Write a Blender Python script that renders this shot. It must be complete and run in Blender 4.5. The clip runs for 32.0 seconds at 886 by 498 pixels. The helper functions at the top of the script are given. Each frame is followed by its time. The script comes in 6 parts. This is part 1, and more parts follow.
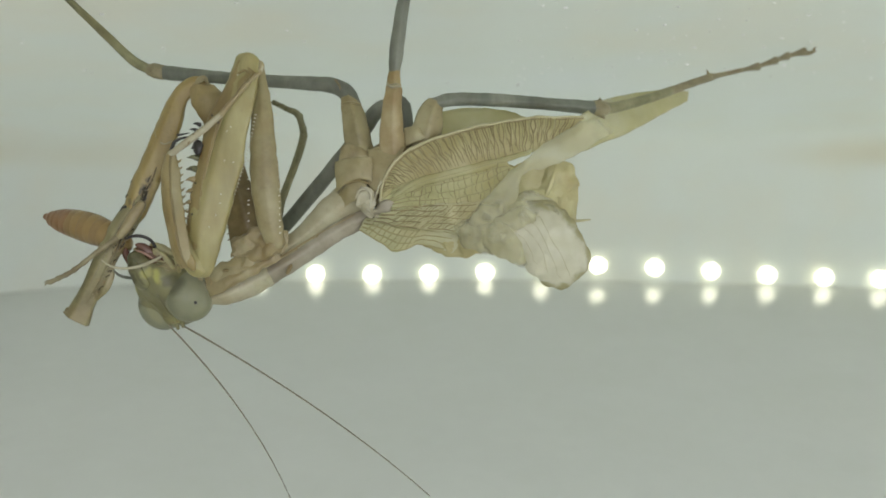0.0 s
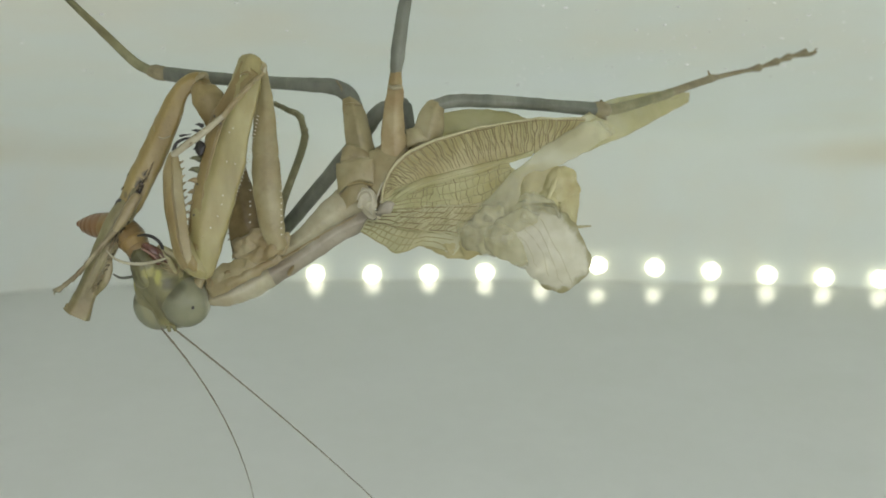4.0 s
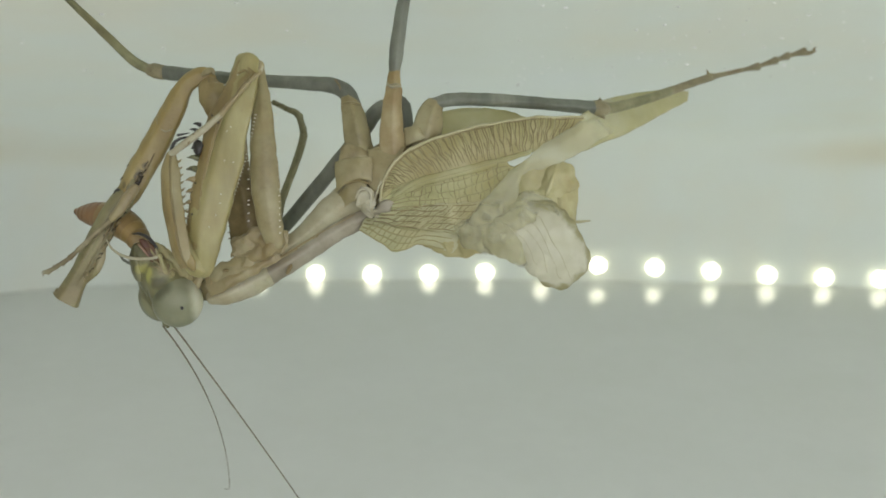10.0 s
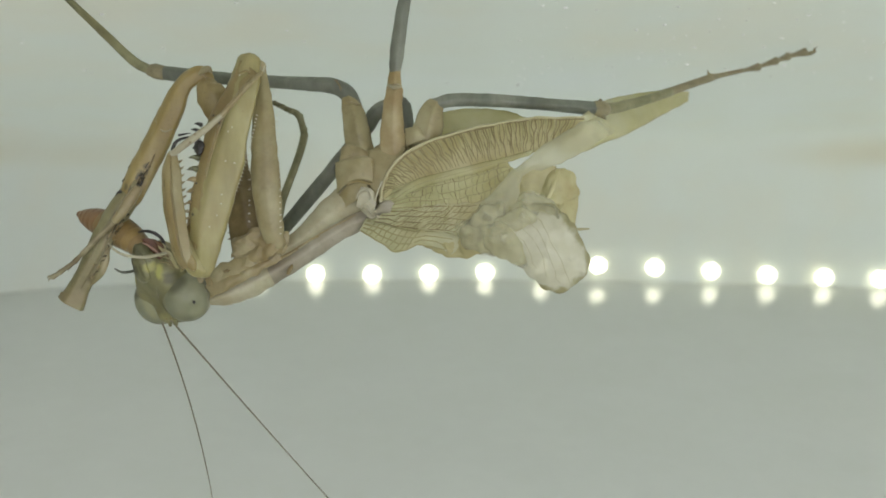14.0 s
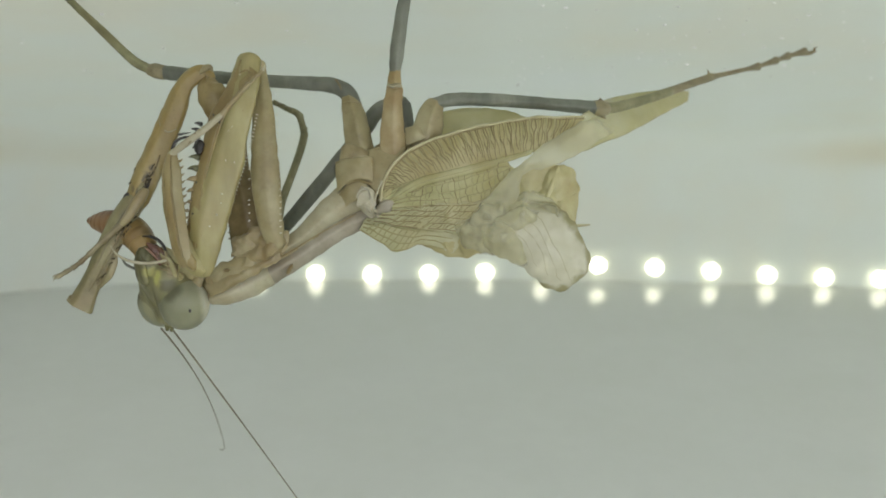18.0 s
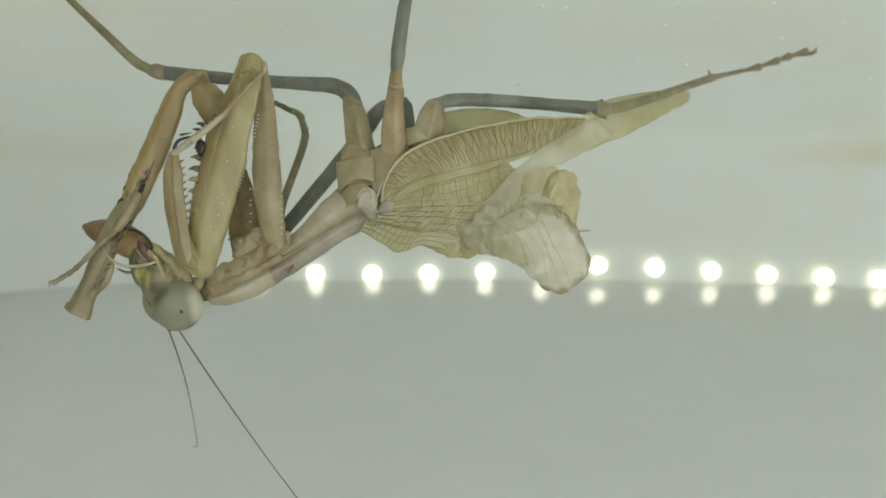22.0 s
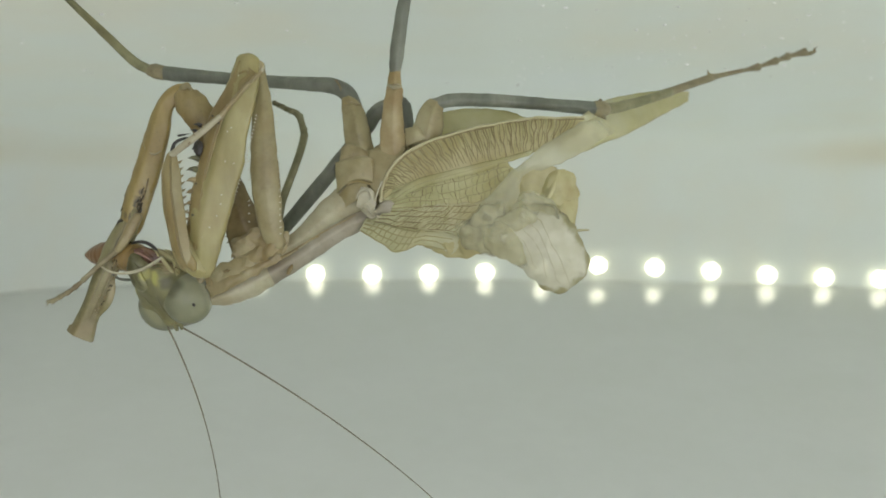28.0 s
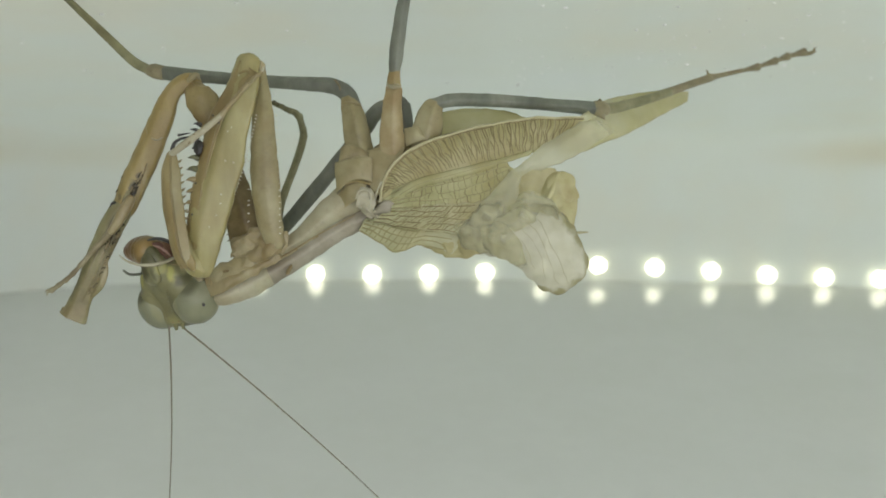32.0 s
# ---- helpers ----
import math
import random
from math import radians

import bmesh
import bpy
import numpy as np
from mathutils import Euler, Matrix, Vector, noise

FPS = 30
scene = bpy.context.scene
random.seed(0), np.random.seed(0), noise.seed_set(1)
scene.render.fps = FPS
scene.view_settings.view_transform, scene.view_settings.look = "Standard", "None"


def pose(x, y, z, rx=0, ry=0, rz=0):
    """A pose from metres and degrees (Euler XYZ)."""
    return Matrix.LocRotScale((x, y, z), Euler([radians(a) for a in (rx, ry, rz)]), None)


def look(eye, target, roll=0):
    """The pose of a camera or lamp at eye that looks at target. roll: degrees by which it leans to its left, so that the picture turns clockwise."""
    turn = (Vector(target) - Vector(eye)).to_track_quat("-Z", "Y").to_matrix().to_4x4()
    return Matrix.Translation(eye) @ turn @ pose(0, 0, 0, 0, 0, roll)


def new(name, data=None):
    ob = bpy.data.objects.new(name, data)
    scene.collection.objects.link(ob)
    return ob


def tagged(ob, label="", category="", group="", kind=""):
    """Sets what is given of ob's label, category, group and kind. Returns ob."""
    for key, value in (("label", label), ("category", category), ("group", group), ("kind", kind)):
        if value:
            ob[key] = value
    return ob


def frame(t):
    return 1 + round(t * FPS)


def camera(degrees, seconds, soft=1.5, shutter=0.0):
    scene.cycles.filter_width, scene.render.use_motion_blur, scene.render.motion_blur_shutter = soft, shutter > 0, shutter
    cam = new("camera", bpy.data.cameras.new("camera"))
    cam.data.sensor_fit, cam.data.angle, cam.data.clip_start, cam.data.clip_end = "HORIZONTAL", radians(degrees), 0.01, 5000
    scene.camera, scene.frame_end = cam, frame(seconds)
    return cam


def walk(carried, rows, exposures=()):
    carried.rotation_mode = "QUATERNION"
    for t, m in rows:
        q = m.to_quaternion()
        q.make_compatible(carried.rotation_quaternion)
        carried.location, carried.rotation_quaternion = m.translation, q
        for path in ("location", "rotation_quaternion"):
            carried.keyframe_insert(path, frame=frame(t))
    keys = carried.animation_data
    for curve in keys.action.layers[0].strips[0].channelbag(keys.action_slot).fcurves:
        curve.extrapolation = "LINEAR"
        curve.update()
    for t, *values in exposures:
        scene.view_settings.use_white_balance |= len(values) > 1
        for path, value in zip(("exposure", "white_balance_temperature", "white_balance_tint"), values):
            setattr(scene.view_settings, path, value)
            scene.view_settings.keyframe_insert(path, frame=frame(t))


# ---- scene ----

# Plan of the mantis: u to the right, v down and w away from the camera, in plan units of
# about 0.074 mm at the mantis; the camera stands 10 cm in front of it at half height.
REACH = 0.1
UNIT = 2 * REACH * math.tan(radians(30)) / 1568


def at(u, v, w=0.0):
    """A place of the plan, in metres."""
    s = UNIT * (1 + w * UNIT / REACH)
    return Vector(((u - 784) * s, w * UNIT, (441 - v) * s))


def size(r, w=0.0):
    return r * UNIT * (1 + w * UNIT / REACH)


cam = camera(60, 32.0, soft=1.7)
STAND = look((0, -REACH, 0), (0, 1, 0))
walk(cam, [(0.0, STAND), (32.0, STAND)])
cam.data.dof.use_dof = True
cam.data.dof.focus_distance = REACH
cam.data.dof.aperture_fstop = 22.0
scene.view_settings.exposure = 0.0

# ---- light ----
world = bpy.data.worlds.new("room_light")
scene.world = world
world.use_nodes = True
WN, WL = world.node_tree.nodes, world.node_tree.links
back = WN["Background"]
sky_co = WN.new("ShaderNodeTexCoord")
sky_sep = WN.new("ShaderNodeSeparateXYZ")
sky_ramp = WN.new("ShaderNodeValToRGB")
WL.new(sky_co.outputs["Generated"], sky_sep.inputs[0])
sky_map = WN.new("ShaderNodeMapRange")
sky_map.inputs["From Min"].default_value, sky_map.inputs["From Max"].default_value = -2.6, 2.6
sky_side = WN.new("ShaderNodeMath")
sky_side.operation = "MULTIPLY_ADD"
sky_side.inputs[1].default_value = 3.0
WL.new(sky_sep.outputs["X"], sky_side.inputs[0])
WL.new(sky_sep.outputs["Z"], sky_side.inputs[2])
sky_deep = WN.new("ShaderNodeMath")
sky_deep.operation = "MULTIPLY_ADD"
sky_deep.inputs[1].default_value = -0.8
WL.new(sky_sep.outputs["Y"], sky_deep.inputs[0])
WL.new(sky_side.outputs[0], sky_deep.inputs[2])
WL.new(sky_deep.outputs[0], sky_map.inputs["Value"])
WL.new(sky_map.outputs[0], sky_ramp.inputs[0])
sky_ramp.color_ramp.elements[0].color = (0.06, 0.062, 0.064, 1)
sky_ramp.color_ramp.elements[1].color = (1.37, 1.395, 1.46, 1)
WL.new(sky_ramp.outputs[0], back.inputs["Color"])
back.inputs["Strength"].default_value = 2.03


# ---- materials ----
def shader(name):
    m = bpy.data.materials.new(name)
    m.use_nodes = True
    return m, m.node_tree.nodes, m.node_tree.links, m.node_tree.nodes["Principled BSDF"]


def tinted(name, colours, scale=900.0, rough=0.5, bump=0.0, through_light=0.0, clear=0.0, streak=1.0, subsurface=0.0, gloss=0.5, patchy=False, flecks=0.0, drift=0.0, band=None):
    """A surface with two scales of mottling between the colours (dark, mid, pale), fine relief, and
    light let through (through_light) or seen through (clear)."""
    m, n, l, p = shader(name)
    co = n.new("ShaderNodeTexCoord")
    mp = n.new("ShaderNodeMapping")
    mp.inputs["Scale"].default_value = (1, 1, streak)
    l.new(co.outputs["Object"], mp.inputs[0])
    a, b = n.new("ShaderNodeTexNoise"), n.new("ShaderNodeTexNoise")
    a.inputs["Scale"].default_value, b.inputs["Scale"].default_value = scale * 0.22, scale
    a.inputs["Detail"].default_value, b.inputs["Detail"].default_value = 3, 5
    for x in (a, b):
        l.new(mp.outputs[0], x.inputs["Vector"])
    mix = n.new("ShaderNodeMath")
    mix.operation = "MULTIPLY_ADD"
    mix.inputs[1].default_value = 0.6
    l.new(a.outputs["Fac"], mix.inputs[0])
    half = n.new("ShaderNodeMath")
    half.operation = "MULTIPLY"
    half.inputs[1].default_value = 0.4
    l.new(b.outputs["Fac"], half.inputs[0])
    l.new(half.outputs[0], mix.inputs[2])
    ramp = n.new("ShaderNodeValToRGB")
    e = ramp.color_ramp.elements
    e[0].position, e[1].position = 0.36, 0.66
    e[0].color, e[1].color = (*colours[0], 1), (*colours[-1], 1)
    if len(colours) == 3:
        e.new(0.5).color = (*colours[1], 1)
    l.new(mix.outputs[0], ramp.inputs[0])
    tone = ramp.outputs[0]
    if drift:
        g = n.new("ShaderNodeTexNoise")
        g.inputs["Scale"].default_value, g.inputs["Detail"].default_value = scale * 0.35, 4
        l.new(co.outputs["Object"], g.inputs["Vector"])
        gr = n.new("ShaderNodeMapRange")
        gr.inputs["From Min"].default_value, gr.inputs["From Max"].default_value = 0.42, 0.66
        gr.inputs["To Max"].default_value = drift
        l.new(g.outputs["Fac"], gr.inputs["Value"])
        gm = n.new("ShaderNodeMix")
        gm.data_type = "RGBA"
        l.new(gr.outputs[0], gm.inputs["Factor"])
        l.new(tone, gm.inputs["A"])
        d = colours[0]
        gm.inputs["B"].default_value = (d[0] * 0.95, d[1] * 0.78, d[2] * 0.6, 1)
        tone = gm.outputs["Result"]
    if band:
        # a yellowed stain along the rolled edge: height, half height, distance from the middle, colour
        sp = n.new("ShaderNodeSeparateXYZ")
        l.new(co.outputs["Object"], sp.inputs[0])

        def step(op, x, y):
            q = n.new("ShaderNodeMath")
            q.operation = op
            for k, s in enumerate((x, y)):
                if isinstance(s, float):
                    q.inputs[k].default_value = s
                else:
                    l.new(s, q.inputs[k])
            return q.outputs[0]

        def ease(s, lo, hi):
            q = n.new("ShaderNodeMapRange")
            q.interpolation_type = "SMOOTHSTEP"
            q.inputs["From Min"].default_value, q.inputs["From Max"].default_value = lo, hi
            l.new(s, q.inputs["Value"])
            return q.outputs[0]

        off = step("ABSOLUTE", step("SUBTRACT", sp.outputs["Z"], float(band[0])), 0.0)
        high = step("SUBTRACT", 1.0, ease(off, 0.0, band[1]))
        wide = ease(step("ABSOLUTE", step("ADD", sp.outputs["X"], -0.01), 0.0), band[2] - 0.03, band[2] + 0.03)
        worn = ease(a.outputs["Fac"], 0.3, 0.6)
        bm_ = n.new("ShaderNodeMix")
        bm_.data_type = "RGBA"
        l.new(step("MULTIPLY", step("MULTIPLY", high, wide), worn), bm_.inputs["Factor"])
        l.new(tone, bm_.inputs["A"])
        bm_.inputs["B"].default_value = (*band[3], 1)
        tone = bm_.outputs["Result"]
    if flecks:
        f = n.new("ShaderNodeTexNoise")
        f.inputs["Scale"].default_value, f.inputs["Detail"].default_value = scale * 3.2, 3
        l.new(co.outputs["Object"], f.inputs["Vector"])
        fr = n.new("ShaderNodeMapRange")
        fr.inputs["From Min"].default_value, fr.inputs["From Max"].default_value = 0.58, 0.70
        fr.inputs["To Max"].default_value = flecks
        l.new(f.outputs["Fac"], fr.inputs["Value"])
        dm = n.new("ShaderNodeMix")
        dm.data_type = "RGBA"
        l.new(fr.outputs[0], dm.inputs["Factor"])
        l.new(tone, dm.inputs["A"])
        dm.inputs["B"].default_value = (*[c * 0.45 for c in colours[0]], 1)
        l.new(dm.outputs["Result"], p.inputs["Base Color"])
    else:
        l.new(tone, p.inputs["Base Color"])
    p.inputs["Roughness"].default_value = rough
    p.inputs["Specular IOR Level"].default_value = gloss
    if subsurface:
        p.inputs["Subsurface Weight"].default_value = subsurface
        p.inputs["Subsurface Radius"].default_value = (1.0, 0.8, 0.4)
        p.inputs["Subsurface Scale"].default_value = 0.0008
    if bump:
        bp = n.new("ShaderNodeBump")
        bp.inputs["Strength"].default_value = bump
        bp.inputs["Distance"].default_value = 0.0002
        l.new(mix.outputs[0], bp.inputs["Height"])
        l.new(bp.outputs[0], p.inputs["Normal"])
    out = n["Material Output"]
    last = p.outputs[0]
    if through_light:
        tr, mx = n.new("ShaderNodeBsdfTranslucent"), n.new("ShaderNodeMixShader")
        l.new(tone, tr.inputs["Color"])
        mx.inputs[0].default_value = through_light
        l.new(last, mx.inputs[1])
        l.new(tr.outputs[0], mx.inputs[2])
        last = mx.outputs[0]
    if clear:
        tp, mx = n.new("ShaderNodeBsdfTransparent"), n.new("ShaderNodeMixShader")
        mx.inputs[0].default_value = clear
        if patchy:
            rng = n.new("ShaderNodeMapRange")
            rng.inputs["From Min"].default_value, rng.inputs["From Max"].default_value = 0.32, 0.68
            rng.inputs["To Min"].default_value, rng.inputs["To Max"].default_value = clear * 0.35, clear * 1.65
            l.new(a.outputs["Fac"], rng.inputs["Value"])
            l.new(rng.outputs[0], mx.inputs[0])
        l.new(last, mx.inputs[1])
        l.new(tp.outputs[0], mx.inputs[2])
        last = mx.outputs[0]
    l.new(last, out.inputs["Surface"])
    return m


def patched(name, colours, patches, scale=500.0, wobble=7.0, **more):
    """tinted() with soft-edged patches of colour: each (place, half sizes, colour, strength), in plan units from the
    part's origin.
    """
    m = tinted(name, colours, scale, **more)
    n, l = m.node_tree.nodes, m.node_tree.links
    bc = n["Principled BSDF"].inputs["Base Color"]
    tone = bc.links[0].from_socket
    co = n.new("ShaderNodeTexCoord")
    ns = n.new("ShaderNodeTexNoise")
    ns.inputs["Scale"].default_value, ns.inputs["Detail"].default_value = 1.0 / (16 * UNIT), 4
    l.new(co.outputs["Object"], ns.inputs["Vector"])
    shift = n.new("ShaderNodeVectorMath")
    shift.operation = "MULTIPLY_ADD"
    shift.inputs[1].default_value = (2 * wobble,) * 3
    shift.inputs[2].default_value = (-wobble,) * 3
    l.new(ns.outputs["Color"], shift.inputs[0])
    place = n.new("ShaderNodeVectorMath")
    place.operation = "MULTIPLY_ADD"
    place.inputs[1].default_value = (1 / UNIT,) * 3
    l.new(co.outputs["Object"], place.inputs[0])
    l.new(shift.outputs[0], place.inputs[2])
    for spot, half, colour, strength in patches:
        off, far, fade, mix = n.new("ShaderNodeVectorMath"), n.new("ShaderNodeVectorMath"), n.new("ShaderNodeMapRange"), n.new("ShaderNodeMix")
        off.operation, far.operation = "MULTIPLY_ADD", "LENGTH"
        off.inputs[1].default_value = [1 / h for h in half]
        off.inputs[2].default_value = [-p / h for p, h in zip(spot, half)]
        l.new(place.outputs[0], off.inputs[0])
        l.new(off.outputs[0], far.inputs[0])
        fade.interpolation_type = "SMOOTHSTEP"
        fade.inputs["From Min"].default_value, fade.inputs["From Max"].default_value = 0.45, 1.1
        fade.inputs["To Min"].default_value, fade.inputs["To Max"].default_value = strength, 0.0
        l.new(far.outputs["Value"], fade.inputs["Value"])
        mix.data_type = "RGBA"
        l.new(fade.outputs[0], mix.inputs["Factor"])
        l.new(tone, mix.inputs["A"])
        mix.inputs["B"].default_value = (*colour, 1)
        tone = mix.outputs["Result"]
    l.new(tone, bc)
    for q in n:
        if q.type == "BSDF_TRANSLUCENT":
            l.new(tone, q.inputs["Color"])
    return m


def misty(m, lo=0.46, hi=0.82):
    """Lets a thin film fray out to nothing towards its margins."""
    n, l = m.node_tree.nodes, m.node_tree.links
    out = n["Material Output"]
    last = out.inputs["Surface"].links[0].from_socket
    co, off, far, fray, add, fade = (n.new("ShaderNode" + k) for k in ("TexCoord", "VectorMath", "VectorMath", "TexNoise", "Math", "MapRange"))
    off.operation, far.operation, add.operation = "SUBTRACT", "LENGTH", "MULTIPLY_ADD"
    off.inputs[1].default_value = (0.5, 0.5, 0.5)
    l.new(co.outputs["Generated"], off.inputs[0])
    l.new(off.outputs[0], far.inputs[0])
    fray.inputs["Scale"].default_value, fray.inputs["Detail"].default_value = 450.0, 4
    l.new(co.outputs["Object"], fray.inputs["Vector"])
    l.new(fray.outputs["Fac"], add.inputs[0])
    add.inputs[1].default_value = 0.35
    l.new(far.outputs["Value"], add.inputs[2])
    fade.interpolation_type = "SMOOTHSTEP"
    fade.inputs["From Min"].default_value, fade.inputs["From Max"].default_value = lo, hi
    l.new(add.outputs[0], fade.inputs["Value"])
    tp, mx = n.new("ShaderNodeBsdfTransparent"), n.new("ShaderNodeMixShader")
    l.new(fade.outputs[0], mx.inputs[0])
    l.new(last, mx.inputs[1])
    l.new(tp.outputs[0], mx.inputs[2])
    l.new(mx.outputs[0], out.inputs["Surface"])
    return m


WALL = tinted("milky_plastic", [(0.735, 0.74, 0.66), (0.728, 0.757, 0.70), (0.738, 0.772, 0.735)], 60, 0.55, 0.05, through_light=0.45, band=(0.0285, 0.006, 0.10, (0.68, 0.655, 0.535)))
# for the unseen side walls: dark dims the left, translucent brightens the right
DARK_SIDE = tinted("light_damping_side", [(0.12, 0.122, 0.11), (0.145, 0.147, 0.135), (0.17, 0.173, 0.16)], 60, 0.6, 0.05)
BRIGHT_SIDE = tinted("light_passing_side", [(0.86, 0.865, 0.83), (0.88, 0.885, 0.85), (0.90, 0.905, 0.875)], 60, 0.5, 0.02, through_light=0.85)
LID = tinted("scuffed_lid_plastic", [(0.72, 0.725, 0.665), (0.74, 0.76, 0.70), (0.76, 0.785, 0.735)], 160, 0.5, 0.1, through_light=0.45)
FLOOR = tinted("glossy_plastic", [(0.725, 0.74, 0.695), (0.735, 0.75, 0.71), (0.75, 0.765, 0.725)], 260, 0.13, 0.09, through_light=0.42)
TAN = tinted("olive_tan_cuticle", [(0.236, 0.204, 0.083), (0.310, 0.274, 0.119), (0.382, 0.345, 0.170)], 700, 0.35, 0.35, streak=0.3, subsurface=0.2, flecks=0.08, drift=0.35)
BROWN = tinted("brown_cuticle", [(0.183, 0.135, 0.050), (0.261, 0.200, 0.080), (0.328, 0.265, 0.124)], 700, 0.38, 0.65, streak=0.3, subsurface=0.1, flecks=0.18, drift=0.5)
COXA = tinted("orange_brown_cuticle", [(0.195, 0.154, 0.071), (0.274, 0.226, 0.114), (0.352, 0.307, 0.176)], 600, 0.38, 0.45, subsurface=0.1, flecks=0.15, drift=0.5)
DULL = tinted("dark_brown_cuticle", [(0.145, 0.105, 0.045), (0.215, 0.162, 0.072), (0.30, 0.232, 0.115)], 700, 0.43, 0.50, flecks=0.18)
GREY = tinted("grey_green_cuticle", [(0.095, 0.104, 0.078), (0.150, 0.160, 0.122), (0.222, 0.230, 0.178)], 800, 0.43, 0.50, streak=0.3, flecks=0.15, drift=0.3)
SHANK = tinted("mottled_shank_cuticle", [(0.145, 0.118, 0.062), (0.215, 0.185, 0.10), (0.30, 0.265, 0.155)], 900, 0.43, 0.50, flecks=0.21, drift=0.5)
FLESH = tinted("wet_rosy_flesh", [(0.085, 0.04, 0.028), (0.145, 0.072, 0.052), (0.235, 0.135, 0.10)], 700, 0.25, 0.25, subsurface=0.2)
ROSY = tinted("rosy_jaw_skin", [(0.21, 0.105, 0.075), (0.30, 0.17, 0.125), (0.39, 0.255, 0.195)], 900, 0.35, 0.3, subsurface=0.15)
PINK = tinted("pinkish_beige_cuticle", [(0.272, 0.246, 0.155), (0.350, 0.326, 0.212), (0.438, 0.413, 0.290)], 500, 0.43, 0.50, subsurface=0.1, flecks=0.15, drift=0.45)
MAUVE = tinted("mauve_grey_cuticle", [(0.211, 0.185, 0.132), (0.282, 0.253, 0.183), (0.374, 0.343, 0.260)], 450, 0.43, 0.50, flecks=0.15, drift=0.4)
PALE = tinted("pale_joint_cuticle", [(0.328, 0.295, 0.189), (0.405, 0.375, 0.258), (0.482, 0.460, 0.337)], 700, 0.43, 0.50, flecks=0.09)
BLACK = tinted("black_spine_cuticle", [(0.02, 0.018, 0.015), (0.04, 0.035, 0.03)], 900, 0.35)
IVORY = tinted("ivory_spine_cuticle", [(0.6, 0.57, 0.46), (0.75, 0.72, 0.62)], 900, 0.4)
ORANGE = tinted("orange_brown_joint_cuticle", [(0.221, 0.160, 0.068), (0.304, 0.240, 0.116), (0.382, 0.325, 0.184)], 600, 0.38, 0.45, flecks=0.14, drift=0.5)
MURK = tinted("dark_olive_mouth_cuticle", [(0.06, 0.06, 0.025), (0.11, 0.11, 0.05), (0.19, 0.18, 0.08)], 700, 0.4, 0.2, flecks=0.18)
RED = tinted("wet_red_brown_flesh", [(0.075, 0.036, 0.02), (0.125, 0.066, 0.036), (0.195, 0.115, 0.068)], 800, 0.25, 0.3)
WORM = tinted("amber_larva_skin", [(0.195, 0.13, 0.046), (0.265, 0.182, 0.066), (0.33, 0.242, 0.098)], 500, 0.3, 0.15, flecks=0.07, drift=0.45, subsurface=0.2)
WORM_TAIL = tinted("reddish_larva_skin", [(0.14, 0.075, 0.032), (0.19, 0.105, 0.046), (0.245, 0.145, 0.068)], 500, 0.3, 0.1, subsurface=0.2)
HAIR = tinted("grey_brown_antenna_cuticle", [(0.155, 0.135, 0.088), (0.215, 0.192, 0.135)], 500, 0.6)
TEGMEN = tinted("ochre_wing_membrane", [(0.36, 0.314, 0.138), (0.482, 0.432, 0.213), (0.594, 0.55, 0.318)], 500, 0.5, 0.6, through_light=0.35, flecks=0.10, drift=0.35)
FAN = tinted("olive_wing_membrane", [(0.51, 0.495, 0.285), (0.625, 0.61, 0.38), (0.715, 0.70, 0.475)], 500, 0.43, 0.70, through_light=0.4, clear=0.08, flecks=0.07, drift=0.5)
FILM = misty(tinted("pale_wing_film", [(0.62, 0.592, 0.385), (0.69, 0.665, 0.46), (0.75, 0.73, 0.545)], 300, 0.45, 0.2, through_light=0.58, clear=0.28, patchy=True), 0.64, 1.0)
MIST = misty(tinted("whitish_wing_mist", [(0.60, 0.572, 0.37), (0.67, 0.645, 0.445), (0.74, 0.72, 0.54)], 300, 0.5, 0.1, through_light=0.55, clear=0.25, patchy=True))
BEIGE = tinted("tan_beige_cuticle", [(0.205, 0.170, 0.080), (0.282, 0.245, 0.126), (0.362, 0.326, 0.186)], 500, 0.38, 0.55, subsurface=0.1, flecks=0.15, drift=0.5)
TIP = tinted("yellow_olive_wing_film", [(0.50, 0.46, 0.22), (0.60, 0.56, 0.30), (0.68, 0.645, 0.40)], 300, 0.45, 0.25, through_light=0.45, clear=0.28, patchy=True)
BAND = tinted("brown_larva_band", [(0.165, 0.108, 0.041), (0.225, 0.152, 0.06), (0.285, 0.207, 0.09)], 500, 0.3, 0.15, flecks=0.07, drift=0.45, subsurface=0.2)
RIM = (0.36, 0.325, 0.15)
BUBBLE = patched("clear_blistered_membrane", [(0.60, 0.58, 0.43), (0.70, 0.68, 0.53), (0.80, 0.785, 0.66)],
                   [((x, 0, z), (a, 60, b), RIM, 0.85) for x, z, a, b in ((150, 28, 46, 20), (190, 8, 24, 26), (212, -20, 22, 26), (226, -52, 20, 26), (230, -80, 20, 26), (212, -106, 26, 20), (176, -122, 30, 14), (132, -116, 30, 12))],
                   420, wobble=9.0, rough=0.22, bump=0.12, through_light=0.4, clear=0.14, patchy=True)
NET = tinted("netted_wing_membrane", [(0.445, 0.43, 0.205), (0.555, 0.54, 0.285), (0.645, 0.63, 0.38)], 500, 0.45, 0.5, through_light=0.4, clear=0.05, flecks=0.08, drift=0.5)
OLIVE = tinted("olive_green_shank_cuticle", [(0.148, 0.143, 0.068), (0.215, 0.207, 0.106), (0.29, 0.28, 0.155)], 900, 0.43, 0.4, flecks=0.15, drift=0.4)
WHITISH = tinted("whitish_hinge_skin", [(0.317, 0.286, 0.194), (0.396, 0.365, 0.257), (0.475, 0.444, 0.325)], 600, 0.45, 0.5, subsurface=0.15, flecks=0.08)
